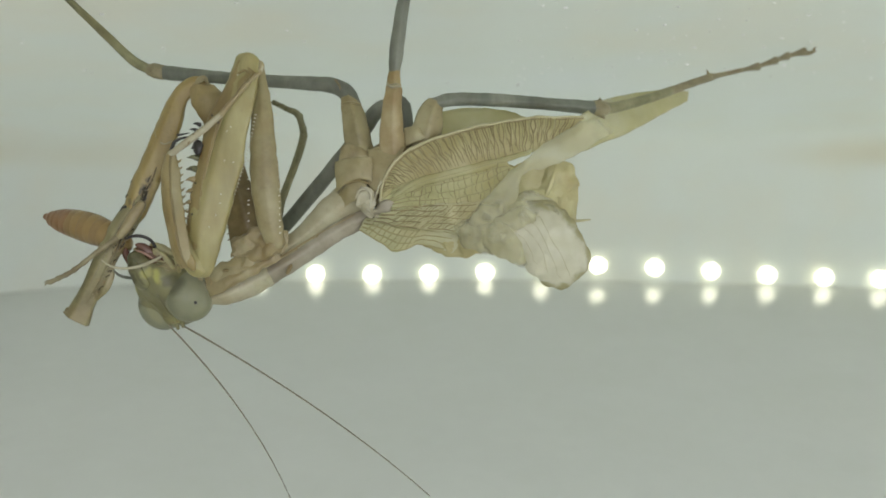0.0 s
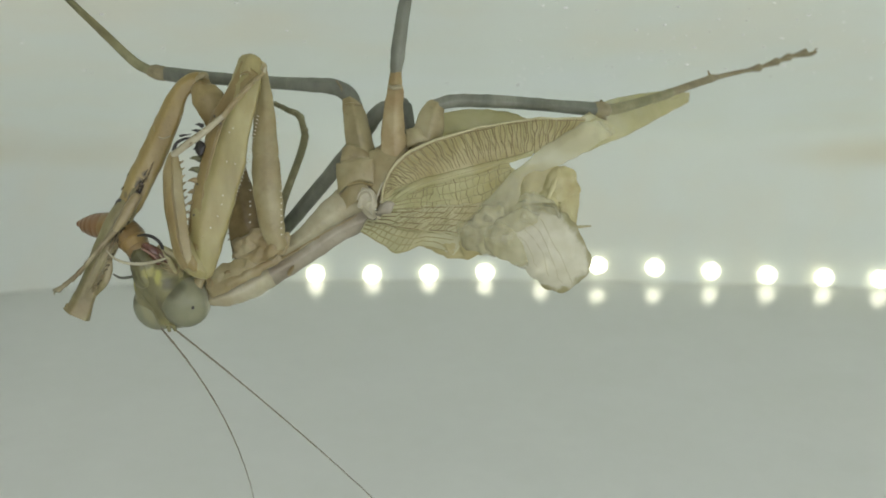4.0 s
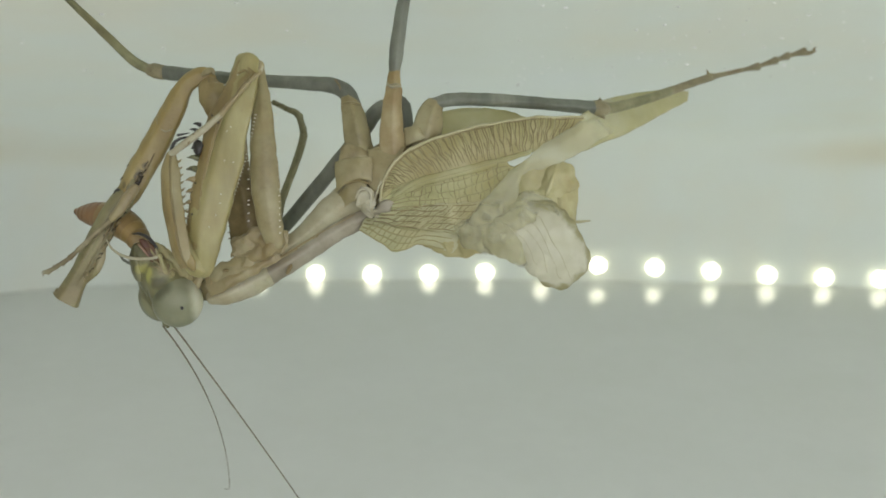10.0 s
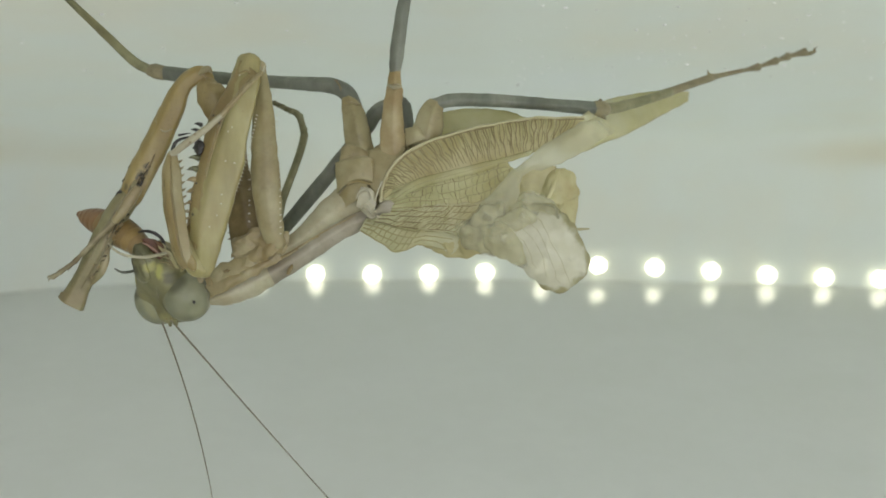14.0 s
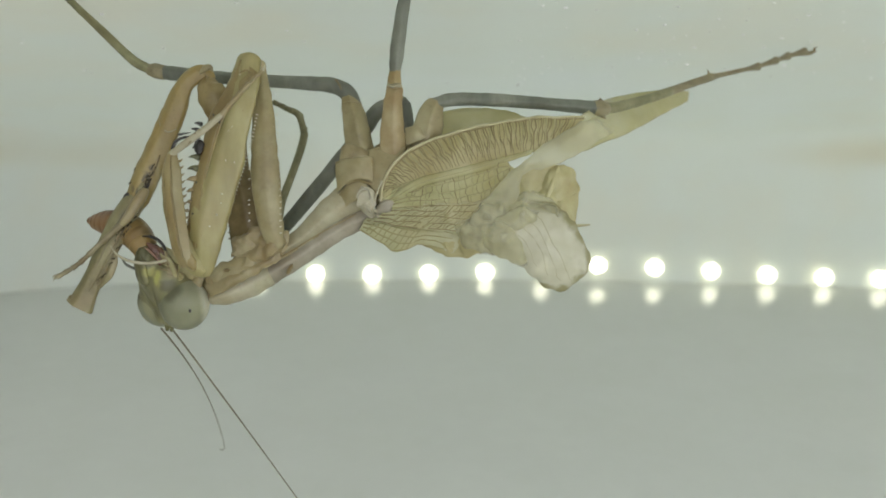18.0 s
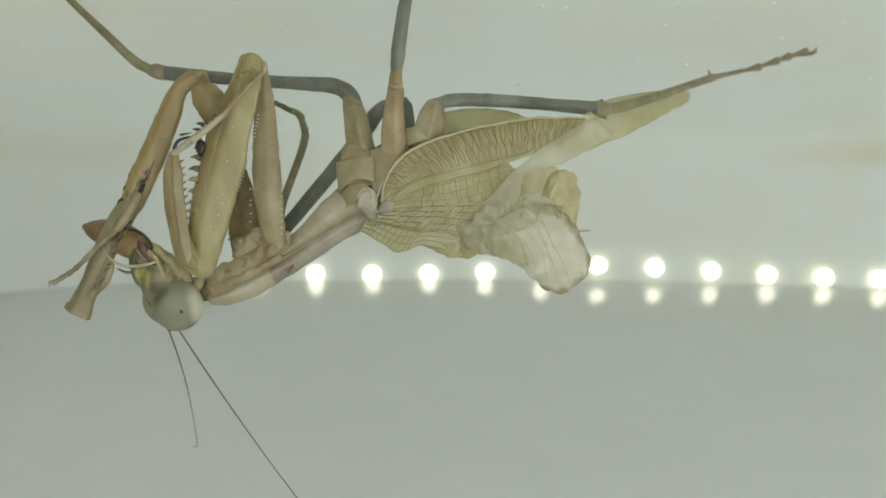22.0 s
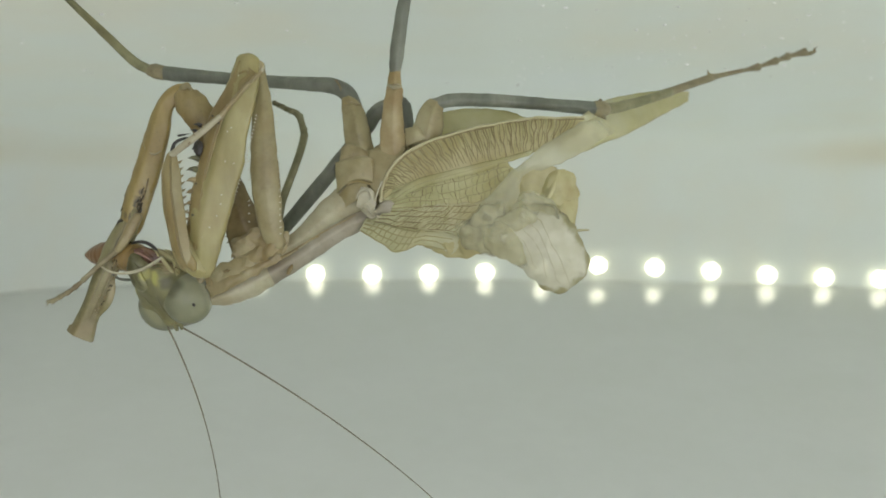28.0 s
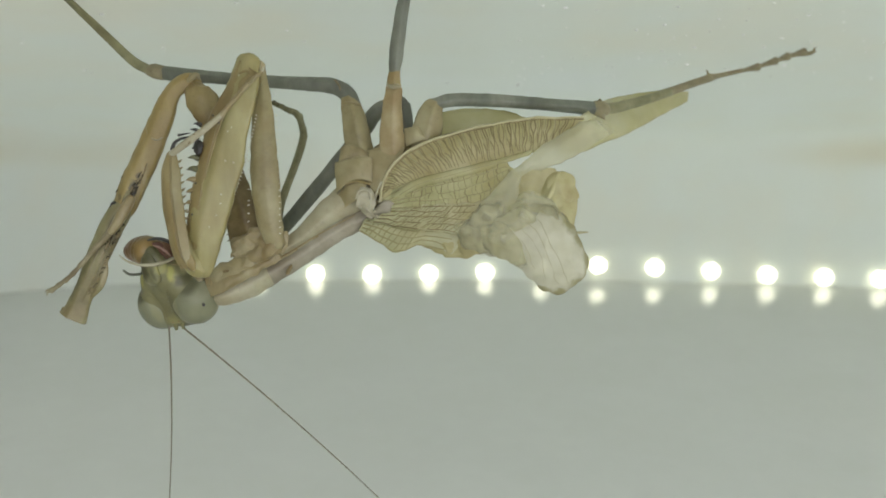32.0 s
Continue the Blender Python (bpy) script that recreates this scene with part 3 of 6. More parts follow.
# the feeding foreleg: seconds, middle joint (u, v), lower end (u, v), foot tip (u, v), a mark near the elbow (u, v)
FORELEG = [
    (0.0, 242, 377, 139, 548, 89, 501, 286, 248), (0.5, 240, 384, 145, 556, 93, 510, 282, 253), (1.0, 242, 378, 147, 551, 104, 504, 286, 250), (1.5, 247, 378, 150, 551, 104, 504, 288, 247),
    (2.0, 242, 372, 147, 550, 109, 501, 285, 243), (2.5, 228, 360, 136, 544, 109, 519, 279, 231), (3.0, 234, 371, 149, 556, 121, 534, 280, 240), (3.5, 234, 368, 142, 551, 107, 524, 283, 237),
    (5.5, 227, 357, 123, 536, 87, 508, 280, 228), (6.0, 219, 354, 113, 528, 81, 498, 276, 227), (6.5, 222, 358, 121, 534, 92, 501, 279, 228), (7.0, 228, 355, 127, 537, 92, 508, 280, 230),
    (7.5, 230, 358, 130, 542, 95, 510, 280, 233), (8.0, 231, 354, 129, 533, 93, 503, 285, 228), (8.5, 230, 358, 129, 536, 93, 505, 282, 230), (9.0, 234, 348, 127, 525, 90, 493, 289, 224),
    (9.5, 239, 343, 126, 518, 89, 487, 297, 221), (10.0, 230, 348, 115, 524, 75, 491, 288, 224), (10.5, 230, 352, 121, 531, 86, 499, 286, 228), (11.0, 228, 351, 123, 530, 86, 499, 282, 225),
    (11.5, 233, 351, 127, 531, 92, 501, 286, 225), (12.0, 233, 345, 121, 518, 80, 490, 291, 219), (12.5, 234, 351, 127, 531, 87, 501, 286, 227), (13.0, 237, 358, 136, 541, 93, 508, 285, 233),
    (13.5, 240, 355, 138, 537, 95, 507, 289, 230), (14.0, 234, 351, 124, 530, 84, 501, 286, 227), (14.5, 233, 352, 129, 534, 89, 505, 285, 227), (16.5, 242, 348, 129, 525, 82, 491, 296, 224),
    (17.0, 242, 355, 130, 531, 81, 495, 292, 228), (17.5, 242, 357, 132, 534, 82, 499, 292, 228), (18.0, 247, 355, 138, 537, 87, 505, 292, 230), (18.5, 250, 364, 150, 548, 99, 514, 292, 236),
    (19.0, 247, 361, 145, 545, 94, 512, 291, 234), (19.5, 240, 352, 130, 533, 79, 500, 292, 227), (20.0, 240, 363, 136, 547, 84, 514, 285, 236), (20.5, 247, 371, 147, 556, 91, 521, 286, 240),
    (21.0, 242, 360, 136, 544, 84, 511, 288, 233), (21.5, 240, 369, 144, 554, 91, 520, 282, 239), (22.0, 237, 364, 135, 547, 84, 512, 283, 236), (22.5, 245, 378, 150, 562, 94, 529, 282, 245),
    (23.0, 245, 371, 145, 554, 90, 521, 285, 240), (23.5, 234, 375, 135, 559, 81, 525, 277, 245), (24.0, 234, 387, 144, 573, 87, 538, 268, 256), (24.5, 236, 386, 144, 571, 88, 537, 271, 254),
    (25.0, 233, 375, 138, 560, 87, 526, 274, 245), (25.5, 234, 377, 138, 560, 87, 526, 276, 248), (27.5, 237, 384, 138, 564, 82, 529, 276, 253), (28.0, 236, 400, 145, 577, 85, 541, 267, 268),
    (28.5, 233, 390, 138, 568, 82, 532, 270, 259), (29.0, 239, 390, 144, 568, 87, 532, 269, 258), (29.5, 233, 381, 132, 559, 74, 527, 273, 251), (30.0, 240, 381, 141, 557, 81, 527, 282, 250),
    (30.5, 237, 386, 139, 564, 81, 532, 276, 251), (31.0, 228, 375, 130, 557, 86, 566, 272, 248), (31.5, 228, 371, 135, 556, 96, 514, 272, 243), (32.0, 224, 369, 130, 550, 95, 512, 272, 237)]
# antennae: seconds, far one's middle u at v = 726, its end (u, v), near one's middle u, its end (u, v); 882 where it goes on
FEELERS = [
    (0.0, 434, 514, 882, 560, 763, 880), (0.5, 420, 496, 882, 540, 733, 882), (1.0, 423, 491, 882, 537, 734, 882), (1.5, 420, 490, 882, 550, 731, 882),
    (2.0, 409, 484, 882, 531, 751, 867), (2.5, 409, 477, 882, 512, 720, 882), (3.0, 404, 471, 882, 506, 693, 882), (3.5, 404, 466, 882, 511, 690, 882),
    (5.5, 357, 380, 849, 441, 569, 882), (6.0, 410, 464, 882, 494, 670, 882), (6.5, 397, 443, 882, 486, 679, 882), (7.0, 389, 430, 882, 506, 674, 882),
    (7.5, 381, 429, 882, 490, 669, 882), (8.0, 406, 459, 882, 523, 734, 882), (8.5, 391, 434, 882, 506, 697, 882), (9.0, 404, 480, 882, 544, 769, 882),
    (9.5, 440, 519, 882, 559, 779, 866), (10.0, 377, 407, 873, 429, 529, 882), (10.5, 343, 356, 841, 391, 474, 882), (11.0, 336, 349, 882, 441, 553, 882),
    (11.5, 331, 356, 882, 439, 564, 882), (12.0, 363, 391, 882, 459, 581, 882), (12.5, 349, 369, 882, 453, 556, 882), (13.0, 340, 360, 882, 444, 566, 882),
    (13.5, 359, 379, 882, 466, 597, 882), (14.0, 349, 376, 882, 453, 581, 882), (14.5, 347, 366, 882, 449, 603, 882), (16.5, 391, 431, 882, 509, 687, 882),
    (17.0, 399, 453, 863, 499, 650, 882), (17.5, 394, 436, 813, 454, 603, 882), (18.0, 378, 399, 801, 423, 526, 882), (18.5, 357, 377, 820, 431, 550, 882),
    (19.0, 347, 371, 863, 437, 557, 882), (19.5, 339, 353, 849, 439, 537, 882), (20.0, 339, 347, 841, 424, 529, 882), (20.5, 341, 361, 810, 420, 524, 882),
    (21.0, 376, 381, 724, 399, 484, 882), (21.5, 349, 373, 777, 400, 513, 882), (22.0, 340, 350, 796, 423, 526, 882), (23.0, 349, 366, 827, 450, 586, 882),
    (24.0, 334, 341, 837, 456, 609, 882), (25.0, 329, 334, 851, 449, 586, 882), (27.5, 347, 363, 863, 490, 683, 882), (28.0, 366, 390, 882, 559, 766, 882),
    (29.0, 364, 383, 882, 533, 740, 882), (30.0, 363, 386, 882, 531, 753, 882), (31.0, 326, 324, 882, 506, 666, 882), (32.0, 313, 300, 882, 509, 671, 882)]
# the larva: seconds and the place of its tail tip (u, v)
LARVA = [
    (0.0, 84, 384), (0.5, 84, 395), (1.0, 92, 388), (1.5, 98, 380), (2.0, 108, 402), (2.5, 128, 388), (3.0, 136, 400), (3.5, 143, 398),
    (5.5, 134, 386), (6.0, 125, 379), (7.0, 135, 387), (8.0, 140, 383), (9.0, 142, 376), (10.0, 138, 375), (11.0, 138, 377), (12.0, 141, 366),
    (13.0, 149, 392), (14.0, 143, 380), (14.5, 143, 385), (16.5, 154, 381), (17.0, 156, 390), (18.0, 161, 391), (18.5, 166, 402), (19.0, 162, 399),
    (20.0, 156, 401), (20.5, 163, 411), (21.0, 158, 398), (22.0, 153, 402), (23.0, 162, 414), (24.0, 153, 435), (25.0, 150, 419), (27.5, 155, 434),
    (28.0, 158, 452), (28.5, 163, 445), (29.0, 171, 440), (30.0, 190, 424), (30.5, 208, 422), (31.0, 216, 420), (31.5, 219, 434), (32.0, 226, 446)]
# the larva's back: seconds and how far it arches up
ARCH = [(0.0, 14), (2.0, 20), (3.0, 26), (6.0, 8), (7.0, -14), (9.0, 0), (10.0, 20), (11.0, 16), (12.0, 4), (13.0, 14), (14.0, 8), (17.0, 16), (18.0, 20), (19.0, 14), (21.0, 6), (25.0, 4), (32.0, 4)]
# the mouth: seconds and how far its lobes are pushed out
GAPE = [(0.0, 14), (2.0, 10), (6.0, 4), (7.0, 6), (12.0, 8), (17.0, 0), (19.5, 10), (21.0, 30), (22.5, 18), (25.0, 10), (27.5, 4), (28.0, 0), (31.0, 0), (32.0, 0)]
# the whole body: seconds, how far it sways (u, v), and how much further the folded foreleg leans (u)
SWAY = [
    (0, -1, -1, -1), (0.5, -1, -1, -1), (1, 2, 0, 1), (1.5, 0, 0, 1), (2, -1, -1, 1), (2.5, 0, -1, -1), (3, 2, 2, 1), (3.5, 2, 2, 2), (5.5, -1, -1, -2),
    (6, 0, -1, -1), (6.5, 0, 0, 1), (7, 0, 0, -1), (7.5, 0, 0, -1), (8, 0, 0, -1), (8.5, 0, 2, 1), (9, 0, 0, 1), (9.5, 0, 0, 2), (10, -1, -1, -1),
    (10.5, 2, 2, 1), (11, -1, -1, 1), (11.5, 0, 0, -1), (12, 0, 0, 1), (12.5, 0, -1, 1), (13, 0, -1, 1), (13.5, 0, 0, 2), (14, 0, 0, 1), (14.5, 0, -1, -1),
    (16.5, -1, -1, 2), (17, -1, -1, 1), (17.5, -1, -1, 1), (18, 0, -1, 1), (18.5, 2, 0, 1), (19, 2, 0, 2), (19.5, 0, 0, 2), (20, 0, 0, 1), (20.5, 2, 0, 1),
    (21, 2, -1, 2), (21.5, 2, 0, 2), (22, 2, 0, 2), (22.5, 0, 0, 2), (23, 0, 0, 2), (23.5, -1, 0, 2), (24, 0, -1, -1), (24.5, -1, 0, 1), (25, 2, 2, 1),
    (25.5, 2, 2, 1), (27.5, 2, 2, 1), (28, 0, 0, -1), (28.5, -1, 0, 1), (29.5, -1, 0, 1), (30, -1, 0, 2), (30.5, -3, 0, -1), (31, 0, 2, 1), (31.5, 0, 0, -1),
    (32, -1, 0, 1)]
# breathing: seconds and how far the tail end sinks
BREATH = [
    (0.0, 0), (0.5, 4), (1.0, 6), (2.0, 3), (3.0, 0), (3.5, 9), (5.5, 6), (6.0, 9), (7.0, 9), (8.0, 6), (8.5, 13), (9.0, 12), (9.5, 6), (10.0, 2),
    (10.5, 3), (11.0, 12), (12.0, 10), (13.0, 10), (13.5, 16), (14.0, 15), (14.5, 11), (16.5, 15), (17.0, 13), (18.0, 9), (18.5, 6), (19.0, 16),
    (19.5, 18), (20.0, 16), (20.5, 13), (21.0, 23), (21.5, 18), (22.0, 18), (23.0, 14), (23.5, 10), (24.0, 16), (24.5, 21), (25.0, 20), (25.5, 17),
    (27.5, 20), (28.0, 17), (28.5, 20), (29.0, 19), (30.0, 18), (30.5, 13), (31.0, 13), (31.5, 14), (32.0, 21)]


def table(rows, t):
    """The row of a table at t seconds, between its rows."""
    ts = [r[0] for r in rows]
    return [float(np.interp(t, ts, [r[k] for r in rows])) for k in range(1, len(rows[0]))]


def sway(t):
    """How the body is shifted at t seconds."""
    du, dv, _ = table(SWAY, t)
    return Matrix.Translation((du * UNIT, 0, -dv * UNIT))


def plan_axes(right, down, away):
    """A turn from three plan directions (u, v, w) for local x, y and z."""
    m = Matrix((right, down, away)).transposed()
    to = Matrix(((1, 0, 0), (0, 0, 1), (0, -1, 0)))
    return (to @ m).to_4x4()


def head_pose(t):
    u, v, lean, turn = table(HEAD, t)
    a, b = radians(lean), radians(turn - 18)
    perp, axis, near = Vector((math.cos(a), -math.sin(a), 0)), Vector((math.sin(a), math.cos(a), 0)), Vector((0, 0, -1))
    tip = radians(13)
    axis, near = axis * math.cos(tip) - near * math.sin(tip), near * math.cos(tip) + axis * math.sin(tip)
    side = perp * math.cos(b) + near * math.sin(b)
    front = near * math.cos(b) - perp * math.sin(b)
    return Matrix.Translation(at(u, v, 8)) @ plan_axes(side, axis, -front)


def in_plane(u0, v0, u1, v1, w):
    """A pose at the first plan place, turned to the second, kept in the upright plane."""
    d = at(u1, v1, w) - at(u0, v0, w)
    return Matrix.Translation(at(u0, v0, w)) @ Matrix.Rotation(-math.atan2(d.z, d.x), 4, "Y")


def foreleg_pose(t):
    a = table(FORELEG, t)
    return in_plane(a[0], a[1], a[6], a[7], -6)


def shin_pose(t):
    a = table(FORELEG, t)
    return in_plane(a[0], a[1], a[2], a[3], -6)


# ---- the mantis ----
BASE = at(650, 325, 20)
mantis = thing("praying_mantis", BASE, "pale olive and tan mantis hanging upside down with crumpled wings", "mantis")


def body():
    part("neck", limb([(340, 510, 30, 20), (368, 512, 20, 22), (400, 506, 8, 24)], 1.0, 16, 0.1), COXA, mantis, "short soft neck")
    part("pronotum", limb([(376, 528, 6, 12), (400, 521, 6, 18), (435, 505, 8, 23), (480, 482, 10, 22), (540, 447, 12, 20), (600, 405, 14, 22), (652, 382, 18, 21)], 1.1, 45, keel=0.02, corners=5, sharp=0.6),
         MAUVE, mantis, "mauve-grey shield of the long neck")
    part("prosternum", limb([(388, 500, -2, 10), (425, 484, -4, 19), (480, 452, -2, 20), (530, 425, 2, 18), (575, 385, 4, 24), (615, 356, 8, 30), (648, 340, 10, 26)], 0.9, 45, keel=0.02, corners=5, sharp=0.6),
         PINK, mantis, "pinkish beige underside of the long neck")
    part("pronotum_front", limb([(374, 528, 4, 13), (400, 521, 4, 20), (435, 506, 6, 25), (468, 488, 8, 25), (478, 484, 9, 22)], 1.1, 45, keel=0.02, corners=5, sharp=0.6), PINK, mantis, "paler front part of the neck shield")
    seam = limb([(374, 522, -18, 1.2), (430, 494, -24, 1.6), (500, 455, -21, 1.4), (560, 418, -18, 1.0), (630, 380, -12, 0.8)], 0.7, 8, 0.5)
    rng = random.Random(4)
    for i in range(34):
        f = rng.random() ** 0.8
        blob(385 + 185 * f + rng.uniform(-2, 2), 517 - 105 * f + rng.uniform(-4, 4), -24 + 5 * f, rng.uniform(1.2, 3.4), rng.uniform(0.8, 1.6), 2.5, -30, 0.8, seam, 1)
    part("neck_seam", seam, BROWN, mantis, "dark broken seam along the neck")
    for u, v, a, b, tilt, mat in ((398, 482, 26, 12, -22, BEIGE), (432, 466, 28, 11, -14, COXA), (410, 502, 30, 8, -28, COXA), (448, 478, 26, 9, -32, BEIGE), (378, 496, 14, 14, 0, ORANGE), (350, 500, 10, 16, 20, COXA)):
        part("breast_lobe", blob(u, v, -16, a, b, 8, tilt, 0.35), mat, mantis)
    for top, low, mat, deep in (([(366, 488, -18), (386, 470, -26), (412, 460, -28), (440, 452, -28), (476, 440, -26)], [(372, 508, -20), (392, 500, -28), (420, 488, -30), (446, 476, -30), (486, 458, -24)], BEIGE, 7),
                                ([(364, 506, -18), (390, 496, -28), (418, 484, -31), (450, 470, -31), (496, 448, -24)], [(372, 526, -18), (398, 516, -26), (426, 500, -29), (458, 484, -29), (500, 458, -22)], COXA, 5)):
        part("breast_fold", Skin(top, low, 4, deep).mesh(44, 18, 4), mat, mantis, "crumpled tan skin of the breast")
    # dark brown pieces laid on the folds as the shade of holes and creases
    part("breast_pit_shade", blob(401, 480, -32, 6, 3, 3, -10, 0.5), DULL, mantis)
    for pts in ([(384, 494, -28, 1), (404, 490, -29, 1.3), (426, 478, -29, 1.2), (446, 472, -28, 0.8)], [(420, 456, -26, 1), (436, 452, -28, 1.2), (456, 458, -29, 1)]):
        part("breast_crease_shade", limb(pts, 0.8, 7, 0.5), DULL, mantis)
    part("neck_pit", blob(513, 478, -13, 10, 4, 3, -58, 0.3), DULL, mantis)
    part("mesothorax", limb([(612, 316, 16, 22), (624, 310, 16, 28), (660, 302, 18, 36), (695, 300, 22, 34)], 0.9, 40, 0.05), BEIGE, mantis, "beige plated thorax")
    part("metathorax", limb([(680, 300, 26, 44), (720, 285, 30, 48), (760, 275, 34, 44)], 0.9, 18, 0.08), COXA, mantis)
    plates = (
        ([(593, 288, -14), (612, 284, -24), (638, 278, -30), (660, 280, -30)], [(596, 342, -16), (614, 326, -28), (638, 318, -32), (660, 324, -32)], BEIGE),
        ([(652, 266, -20), (674, 262, -24), (700, 268, -27), (718, 260, -24)], [(652, 326, -28), (666, 346, -31), (684, 332, -35), (704, 300, -36)], BEIGE),
        ([(604, 262, -10), (618, 256, -18), (640, 262, -20), (652, 270, -16)], [(600, 286, -14), (618, 282, -22), (638, 284, -24), (656, 286, -22)], COXA),
        ([(600, 345, -12), (618, 326, -22), (640, 322, -28), (652, 330, -28)], [(606, 372, -10), (620, 362, -20), (630, 356, -24), (640, 350, -26)], BEIGE))
    for top, low, mat in plates:
        skin = Skin(top, low, 4, 1.5)
        plate = part("thorax_plate", skin.mesh(16, 10, 5), mat, mantis, "beige plate under the thorax")
        part("plate_rim", skin.vein([(0.02, 0.02), (0.5, 0.0), (0.98, 0.02), (0.99, 0.5), (0.98, 0.98)], 1.3, 1.0, 2.5), BEIGE, plate)
    part("plate_gap", limb([(612, 327, -30, 1.0), (634, 321, -34, 1.6), (656, 327, -33, 1.4)], 0.8, 8), BROWN, mantis, "dark seam between thorax plates")
    part("wing_hinge_membrane", Skin([(628, 340, -24), (640, 331, -30), (655, 336, -33), (666, 350, -34)], [(632, 364, -22), (644, 380, -27), (656, 386, -29), (668, 382, -30)], 5, 10).mesh(30, 26, 3), WHITISH, mantis, "crinkled whitish hinge membrane")
    for pts in ([(631, 352, -33, 1.6), (637, 338, -37, 2), (650, 336, -40, 2), (657, 348, -40, 2.2), (656, 366, -38, 2)], [(645, 352, -36, 1.4), (650, 366, -37, 2), (658, 380, -35, 1.6)], [(664, 354, -38, 1.6), (668, 340, -40, 2), (676, 322, -42, 1.6)]):
        part("hinge_fold", limb(pts, 0.8, 8, 0.5), WHITISH, mantis)
    part("wing_socket", blob(672, 338, -8, 30, 14, 10, 100, 0.3), COXA, mantis)
    part("wing_hinge", limb([(664, 380, -24, 6), (674, 372, -30, 9), (686, 364, -34, 11), (698, 360, -30, 7)], 0.7, 14, 0.5), MAUVE, mantis, "grey knobbly wing hinge")
    for u, v, r in ((660, 364, 4), (664, 374, 3.5), (672, 356, 3), (668, 384, 4)):
        part("hinge_knob", blob(u, v, -36, r, r * 0.8, 3, 30, 0.4, None, 2), PALE, mantis)


body()


def abdomen():
    pivot = at(720, 330, 45)
    ob = part("abdomen", limb([(720, 320, 45, 42), (800, 330, 48, 50), (880, 338, 50, 50), (940, 342, 52, 48), (975, 344, 52, 44), (992, 344, 52, 38)], 0.75, 28, 0.3),
              BELLY, mantis, "ochre crumpled abdomen behind the wings", pivot)
    for top, low, mat, bulge, rip, say in (
            ([(958, 300, 8), (984, 285, 2), (1004, 286, 8), (1019, 299, 24)], [(952, 352, 4), (976, 350, -4), (1002, 348, 4), (1028, 332, 24)], BELLY, 8, 6, "yellowish crumpled end plate"),
            ([(968, 346, 4), (990, 342, 0), (1010, 340, 8), (1026, 330, 24)], [(972, 410, 8), (996, 408, 4), (1012, 404, 10), (1021, 392, 24)], BELLY, 8, 5, "ochre end plate"),
            ([(905, 296, 2), (930, 288, -2), (956, 282, -2), (984, 282, 0)], [(915, 345, 4), (935, 344, 2), (955, 340, 2), (968, 338, 2)], BELLY, -3, 3, "olive-brown hollow plate"),
            ([(930, 338, 2), (950, 336, -4), (972, 336, -6), (985, 346, -4)], [(940, 400, 6), (960, 404, 0), (980, 404, -2), (992, 400, 0)], BELLY, 6, 6, "ochre fold")):
        part("abdomen_plate", Skin(top, low, bulge, rip).mesh(26, 18, 6), mat, ob, say)
    part("plate_ridge", limb([(986, 290, -6, 4), (978, 318, -10, 5), (968, 346, -10, 4)], 0.8, 10, 0.3), BELLY, ob)
    part("cercus", limb([(1008, 392, 40, 3.2), (1026, 392, 40, 2.8), (1046, 390, 40, 1.4)], 1, 8), EDGE, ob, "small pale brown tail feeler")
    return ob


ABDOMEN = abdomen()


